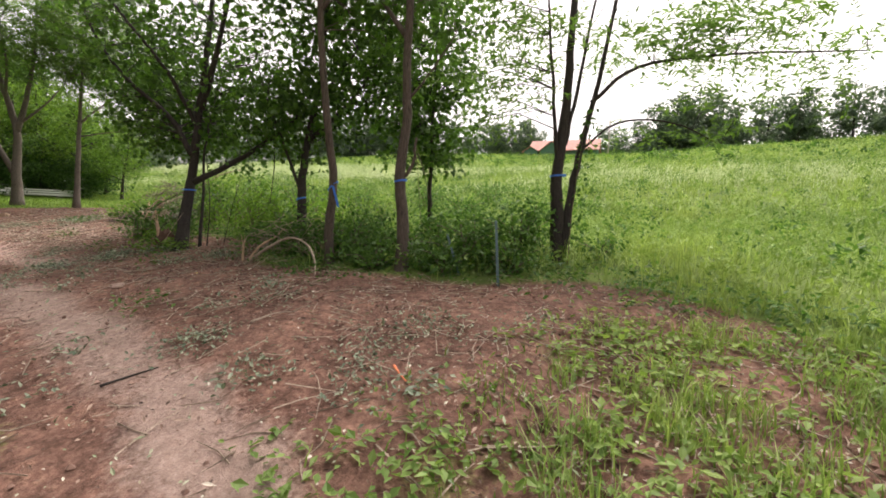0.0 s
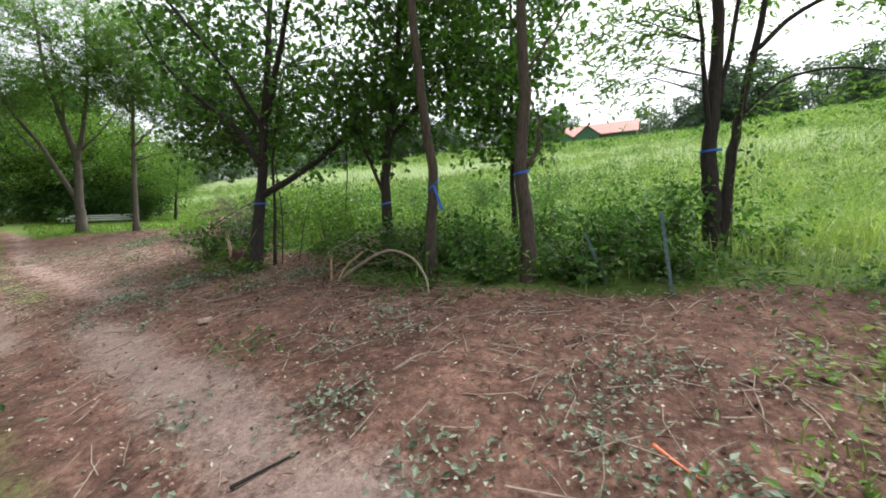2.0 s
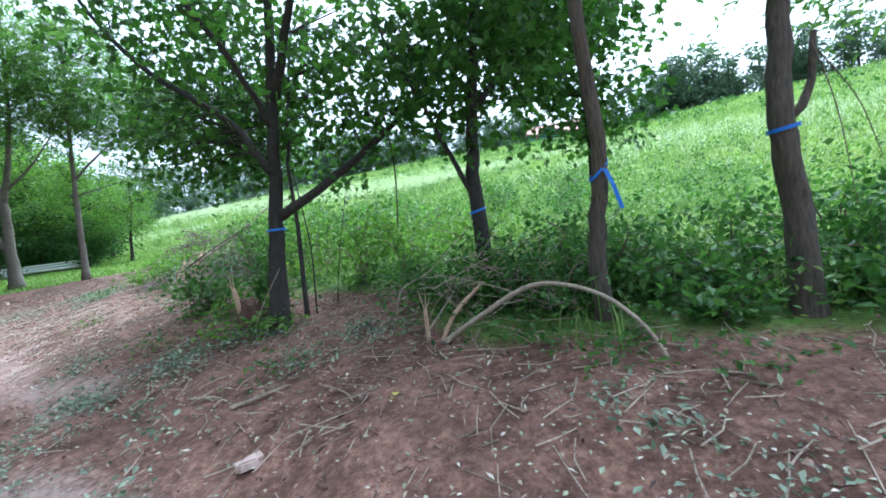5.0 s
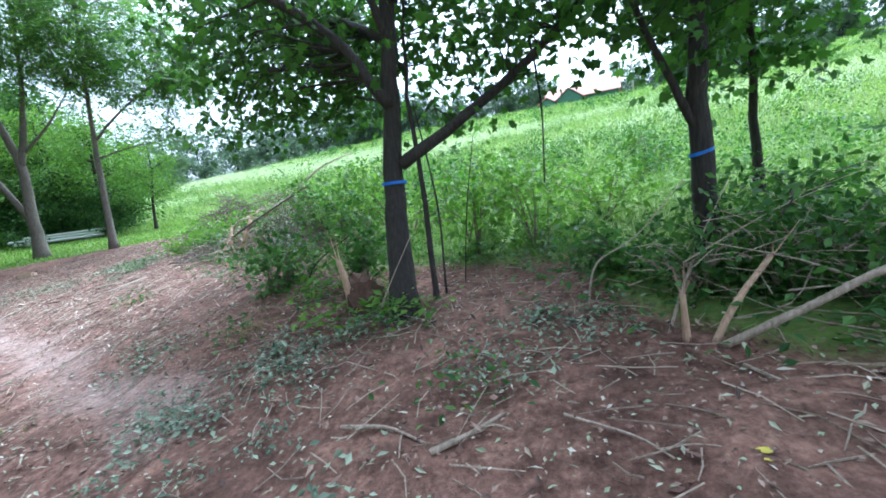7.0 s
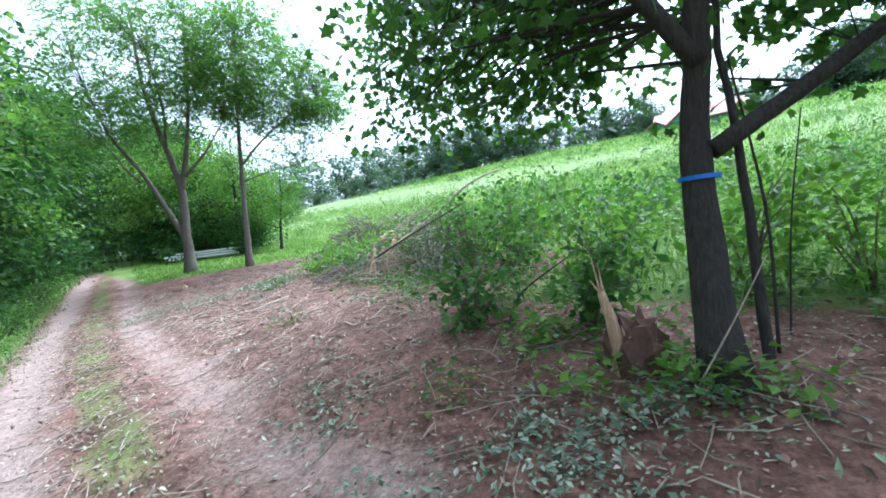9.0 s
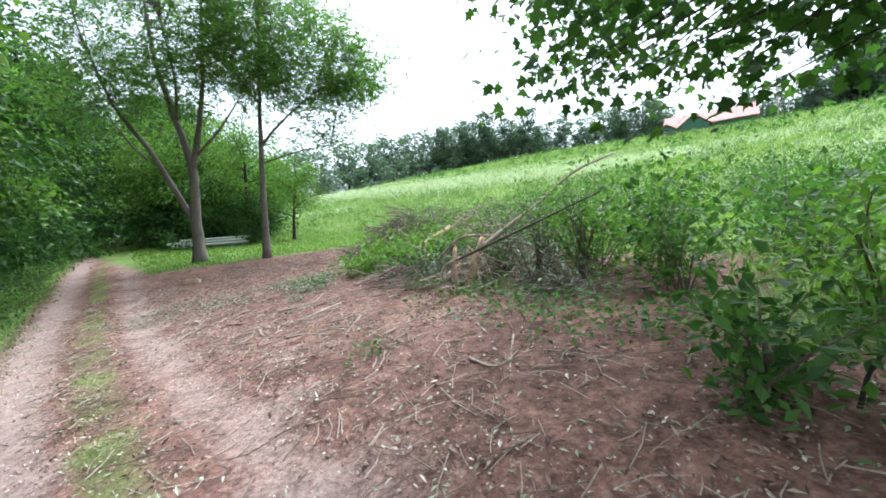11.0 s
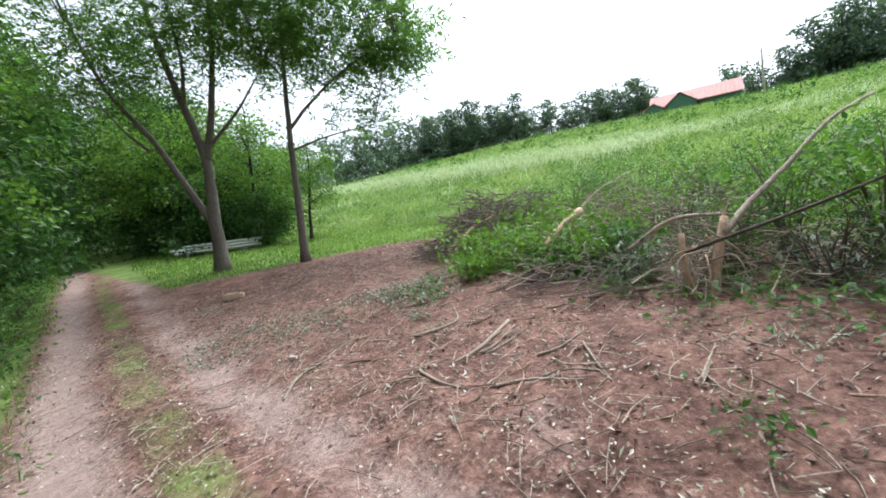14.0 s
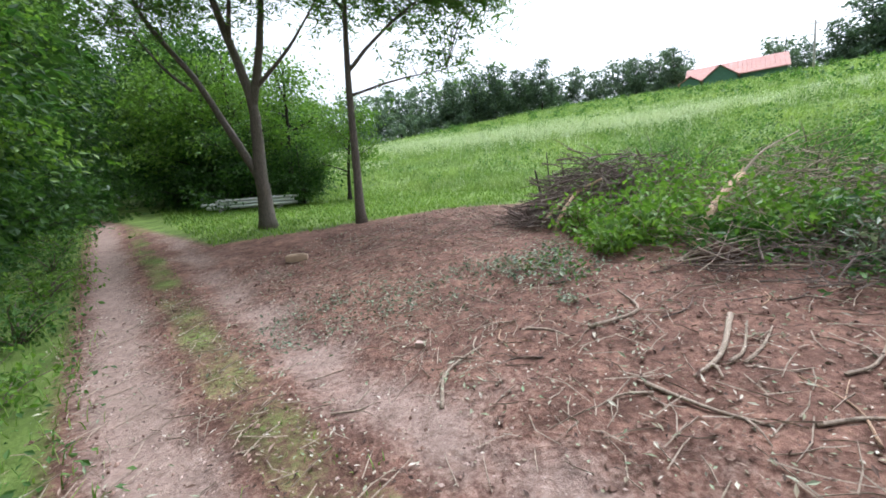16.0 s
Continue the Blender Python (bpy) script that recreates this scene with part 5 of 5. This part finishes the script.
# boughs beside the slim trunk
limb([(-3.12, 7.0, 1.08), (-2.8, 6.85, 1.3), (-2.4, 6.75, 1.5), (-2.05, 6.5, 1.45), (-1.84, 6.25, 1.25), (-1.76, 6.03, 0.98)], 0.03, 0.013, STICK, "long pale bough arching from the cut brush to the soil")
limb([(-3.24, 7.1, 1.05), (-3.24, 7.12, 1.35)], 0.032, 0.02, PEELED, "split pale stub sticking up from the soil", "split_stub", splinters=6)
limb([(-3.14, 7.05, 1.05), (-3.0, 7.05, 1.3), (-2.75, 7.15, 1.5)], 0.026, 0.02, PEELED, "split pale stub sticking up from the soil", "split_stub", splinters=4)
limb([(-3.6, 7.7, 1.15), (-3.5, 7.75, 1.45), (-3.2, 7.8, 1.6), (-2.8, 7.9, 1.95)], 0.012, 0.005, STICK, "thin pale branch reaching out of the brush")
limb([(-3.3, 7.2, 1.08), (-2.9, 7.6, 1.5), (-2.5, 7.9, 1.9)], 0.014, 0.006, STICK, "thin pale branch reaching out of the brush")
limb([(-2.75, 7.5, 1.15), (-2.4, 7.7, 1.45), (-2.05, 7.9, 1.8)], 0.016, 0.01, TWIG, "thin pale branch reaching out of the brush")
limb([(-3.2, 8.6, 1.3), (-2.7, 8.5, 1.38), (-2.4, 8.3, 1.3)], 0.02, 0.014, STICK, "pale broken bough lying under the maple")
limb([(-6.22, 9.25, 1.2), (-6.08, 9.3, 1.5), (-5.65, 9.4, 1.78)], 0.016, 0.007, BARK_DARK, "dark bent twig standing by the stump")
limb([(-5.15, 8.0, 1.2), (-4.98, 8.0, 1.5), (-4.8, 8.05, 1.8)], 0.007, 0.004, STICK, "thin pale stick leaning on the maple trunk")
limb([(-8.9, 12.6, 1.8), (-8.0, 12.2, 2.15), (-7.0, 12.0, 2.55)], 0.026, 0.014, BARK_BROWN, "long brown bough leaning over the brush", base=(-8.9, 12.6, 1.4))


def stump(x, y, r, h, label):
    """A torn-out stump: a lump of root and soil with broken wood on top."""
    ob = root("uprooted_stump", ground_at(x, y, -0.05), label, "stump")
    bm = bmesh.new()
    bmesh.ops.create_icosphere(bm, subdivisions=3, radius=1)
    for v in bm.verts:
        k = 1 + 0.4 * noise.noise(v.co * 2.2 + Vector((x, y, 0))) + 0.3 * noise.noise(v.co * 6 + Vector((y, x, 0)))
        v.co = Vector((v.co.x * r * k, v.co.y * r * k, max(-0.02, (v.co.z * 0.75 + 0.35) * h * k)))
    me = bpy.data.meshes.new("root_ball")
    bm.to_mesh(me)
    bm.free()
    me.materials.append(SOILCLOD)
    ball = new("root_ball", me)
    ball.parent = ob
    for i in range(14):
        a = rng.uniform(0, 2 * np.pi)
        q = np.array([math.cos(a) * r * 0.3, math.sin(a) * r * 0.3, h * 0.6])
        e = q + np.array([math.cos(a) * r * 0.6, math.sin(a) * r * 0.6, h * rng.uniform(0.05, 0.65)])
        piece("torn_root", *tube([q, (q + e) / 2 + rng.normal(0, 0.02, 3), e], [0.016, 0.012, 0.004], 5), BARK_BROWN if i % 2 else PEELED, ob)


stump(-5.36, 8.4, 0.16, 0.34, "dark uprooted stump with torn brown roots")
limb([(-5.44, 8.36, 1.1), (-5.46, 8.36, 1.35), (-5.52, 8.38, 1.62)], 0.085, 0.03, PEELED, "pale snapped trunk leaning against the uprooted stump", "snapped_trunk", splinters=7)
stump(-10.25, 13.95, 0.3, 0.2, "low dark lump of torn roots and soil")


limb([(-4.62, 8.45, 1.2), (-4.6, 8.5, 2.0), (-4.7, 8.55, 2.9)], 0.014, 0.008, BARK_DARK, "thin dark stem standing beside the maple trunk", "thin_stem")
limb([(-4.45, 8.7, 1.2), (-4.35, 8.8, 1.9), (-4.2, 8.9, 2.6)], 0.009, 0.005, BARK_DARK, "thin dark stem standing beside the maple trunk", "thin_stem")
limb([(-3.6, 8.9, 3.5), (-3.55, 8.85, 2.8), (-3.6, 8.8, 2.05)], 0.016, 0.009, BARK_DARK, "broken twig hanging down from the maple limb", "hanging_twig", base=(-3.6, 8.85, 2.0))
limb([(-0.6, 6.4, 2.85), (-0.53, 6.34, 2.4), (-0.47, 6.32, 1.8)], 0.006, 0.003, TWIG, "dry vine hanging from the trunk's stub branch", "hanging_vine", base=(-0.47, 6.32, 1.7))
limb([(-0.58, 6.4, 2.8), (-0.45, 6.3, 2.45), (-0.37, 6.26, 2.1)], 0.006, 0.003, TWIG, "dry vine hanging from the trunk's stub branch", "hanging_vine", base=(-0.37, 6.26, 2.0))


def trunk_sprigs():
    ob = root("climbing_vine", ground_at(1.62, 6.93, 0.0), "green vine leaves climbing the walnut trunk", "vine")
    s = Soup()
    z = rng.uniform(0.3, 2.2, 130)
    q = np.c_[0.02 + 0.06 * z + rng.normal(0.05, 0.07, 130), rng.normal(0.0, 0.07, 130), z]
    leaves(s, q, 0.09, OVAL, 0.3, droop=0.6)
    tagged(piece("foliage", s.verts(), s.f, LEAF_SHRUB, ob), kind="stuff")
    piece("stem", *tube(bent([(0, 0, 0), (0.03, 0.02, 0.9), (0.15, 0.0, 2.2)], 4), np.linspace(0.01, 0.004, 9), 5), TWIG, ob)


trunk_sprigs()

# ---- small things ----
def t_post(x, y, top, label):
    """A steel fence post of T section, with studs."""
    o = np.array(ground_at(x, y, -0.1))
    ob = root("steel_post", o, label, "fence post", "steel posts")
    d = np.array(top) - o
    for name, w, t, off in (("flange", 0.032, 0.005, 0.0), ("web", 0.005, 0.032, 0.018)):
        v = []
        for k in (np.zeros(3), d):
            for sx, sy in ((-1, -1), (1, -1), (1, 1), (-1, 1)):
                v.append(k + [sx * w / 2, off + sy * t / 2, 0])
        piece(name, v, [(0, 1, 2, 3), (7, 6, 5, 4), (0, 4, 5, 1), (1, 5, 6, 2), (2, 6, 7, 3), (3, 7, 4, 0)], STEEL, ob)
    for k in np.linspace(0.3, 0.95, 11):
        q = d * k
        piece("stud", *tube([q + [0, -0.003, -0.008], q + [0, -0.011, -0.003], q + [0, -0.011, 0.003]], [0.008, 0.006, 0.003], 5), STEEL, ob)


t_post(0.52, 5.76, (0.47, 5.93, 1.86), "grey-green steel fence post leaning beside the shrubs")
t_post(0.09, 6.2, (-0.12, 6.4, 1.66), "grey-green steel fence post tilted among the leaves")


def lump(name, x, y, size, mat, label, category, turn=0.0, rough=0.15):
    bm = bmesh.new()
    bmesh.ops.create_cube(bm, size=1)
    bmesh.ops.bevel(bm, geom=bm.edges[:], offset=0.14, segments=2, affect="EDGES")
    for v in bm.verts:
        k = 1 + rough * noise.noise(v.co * 3 + Vector((x, y, 1)))
        v.co = Vector((v.co.x * size[0] * k, v.co.y * size[1] * k, (v.co.z + 0.5) * size[2] * k))
    me = bpy.data.meshes.new(name)
    bm.to_mesh(me)
    bm.free()
    me.materials.append(mat)
    ob = new(name, me)
    ob.matrix_basis = pose(*ground_at(x, y, -0.015), 0, 0, turn)
    tagged(ob, label, category)


lump("board_offcut", -16.35, 15.35, (0.36, 0.24, 0.14), TAN, "tan offcut of board lying on the soil", "board", 25, 0.08)
lump("stone", -4.2, 5.9, (0.13, 0.10, 0.05), STONE, "pale pinkish stone lying on the soil", "stone", 40, 0.5)
lump("stone", -13.2, 12.35, (0.09, 0.07, 0.06), STONE, "small pale stone in the dirt", "stone", 10, 0.5)
lump("stone", -8.0, 12.0, (0.09, 0.07, 0.04), STONE, "small pale stone in the dirt", "stone", 60, 0.5)
for pts in ([(-0.40, 3.76), (-0.34, 3.65), (-0.26, 3.53)],):
    branch(pts, 0.012, ORANGE, "marker_strip", "crumpled orange plastic marker strip among leaves", 0)


def yellow_leaf(x, y):
    s = Soup()
    leaves(s, np.array([[0, 0, 0.03], [0.03, 0.02, 0.035]]), 0.045, MAPLE, 2.0, droop=0)
    ob = piece("yellow_leaf", s.verts(), s.f, YELLOW)
    ob.matrix_basis = pose(*ground_at(x, y))
    tagged(ob, "bright yellow fallen leaf on dark soil", "leaf")


yellow_leaf(-3.44, 6.22)


def white_rails():
    ob = root("rail_stack", ground_at(-23.4, 23.2, 0.03), "stack of white plastic rails lying on the grass", "rails")
    d = unit(np.array([2.43, 0.93, 0.0]))
    n = np.array([-d[1], d[0], 0])
    for k in (-1.1, 1.1):
        e = [d * k - n * 0.1, d * k + n * 0.4]
        g = [float(height(-23.4 + q[0], 23.2 + q[1])) - float(height(-23.4, 23.2)) for q in e]
        piece("bearer", *tube([e[0] + [0, 0, g[0] + 0.03], e[1] + [0, 0, g[1] + 0.03]], 0.08, 4), POLEWOOD, ob)
    for i, (a, z, s) in enumerate([(0, 0.15, 0.0), (0.14, 0.15, 0.2), (0.28, 0.15, -0.15), (0.07, 0.27, 0.1), (0.2, 0.27, -0.3), (0.12, 0.39, 0.3)]):
        c = n * a + d * s
        hz = np.array([float(height(-23.4 + k[0], 23.2 + k[1])) - float(height(-23.4, 23.2)) for k in (c - d * 1.6, c + d * 1.6)])
        e = [c - d * 1.6 + [0, 0, z + hz[0]], c + d * 1.6 + [0, 0, z + hz[1]]]
        piece("rail", *tube(e, 0.066, 4), WHITE, ob)


white_rails()


# ---- farm building and pole on the hill ----
def farm_house():
    g = float(height(27.5, 113)) - 2.4
    ob = root("farm_house", (27.5, 113, g), "farm building with red tiled roof and green gable walls", "house", turn=-21)
    L, D, ev, rd = 8.2, 5.0, 3.4, 6.6
    b = -0.4

    def prism(name, pts, mat, parent, label=""):
        s = Soup()
        k = len(pts) // 2
        s.add(pts, [tuple(range(k - 1, -1, -1)), tuple(range(k, 2 * k))] + [(i, (i + 1) % k, k + (i + 1) % k, k + i) for i in range(k)])
        return piece(name, s.verts(), s.f, mat, parent, label)

    prof = lambda x: [(x, -D, b), (x, D, b), (x, D, ev), (x, 0, rd - 0.15), (x, -D, ev)]
    prism("wall", prof(-L) + prof(L), GREENWALL, ob)
    for sgn in (-1, 1):
        a = [(-L - 0.5, 0, rd), (-L - 0.5, sgn * (D + 0.6), ev - 0.3), (-L - 0.5, sgn * (D + 0.6), ev - 0.12), (-L - 0.5, 0, rd + 0.18)]
        roof = prism("roof", a + [(L + 0.5, y, z) for _, y, z in a], TILE, ob)
        for k in np.arange(-L - 0.3, L + 0.4, 0.75):
            piece("tile_rib", *tube([(k, 0, rd + 0.2), (k, sgn * (D + 0.55), ev - 0.1)], 0.07, 4), TILE, roof)
    for cx, w, top in ((-2.4, 2.8, 5.2), (-7.6, 1.7, 4.0)):
        f = -D - 2.2
        w0 = [(cx - w, f, b), (cx + w, f, b), (cx + w, f, ev - 0.4), (cx, f, top - 0.2), (cx - w, f, ev - 0.4)]
        prism("gable_wall", w0 + [(x, -D + 1.5, z) for x, _, z in w0], GREENWALL, ob)
        for sgn in (-1, 1):
            a = [(cx, f - 0.4, top), (cx + sgn * (w + 0.5), f - 0.4, ev - 0.75), (cx + sgn * (w + 0.5), f - 0.4, ev - 0.6), (cx, f - 0.4, top + 0.16)]
            prism("gable_roof", a + [(x, -1.2, z) for x, _, z in a], TILE, ob)
        piece("window", [(cx - 0.6, f - 0.03, 1.0), (cx + 0.6, f - 0.03, 1.0), (cx + 0.6, f - 0.03, 2.2), (cx - 0.6, f - 0.03, 2.2)], [(0, 1, 2, 3)], PANE, ob)


farm_house()


def utility_pole():
    g = ground_at(33.0, 96.5)
    ob = root("utility_pole", g, "pale grey wooden utility pole on the hilltop", "pole")
    piece("shaft", *tube([(0, 0, -0.3), (0, 0, 4), (0, 0, 8.0)], [0.19, 0.17, 0.14], 10), POLEWOOD, ob, smooth=True)
    piece("crossarm", *tube([(-0.7, 0.12, 7.5), (0.7, 0.12, 7.5)], 0.06, 4), POLEWOOD, ob)
    for k in (-0.6, 0.6):
        piece("insulator", *tube([(k, 0.12, 7.55), (k, 0.12, 7.62), (k, 0.12, 7.72)], [0.03, 0.05, 0.03], 6), WHITE, ob)


utility_pole()
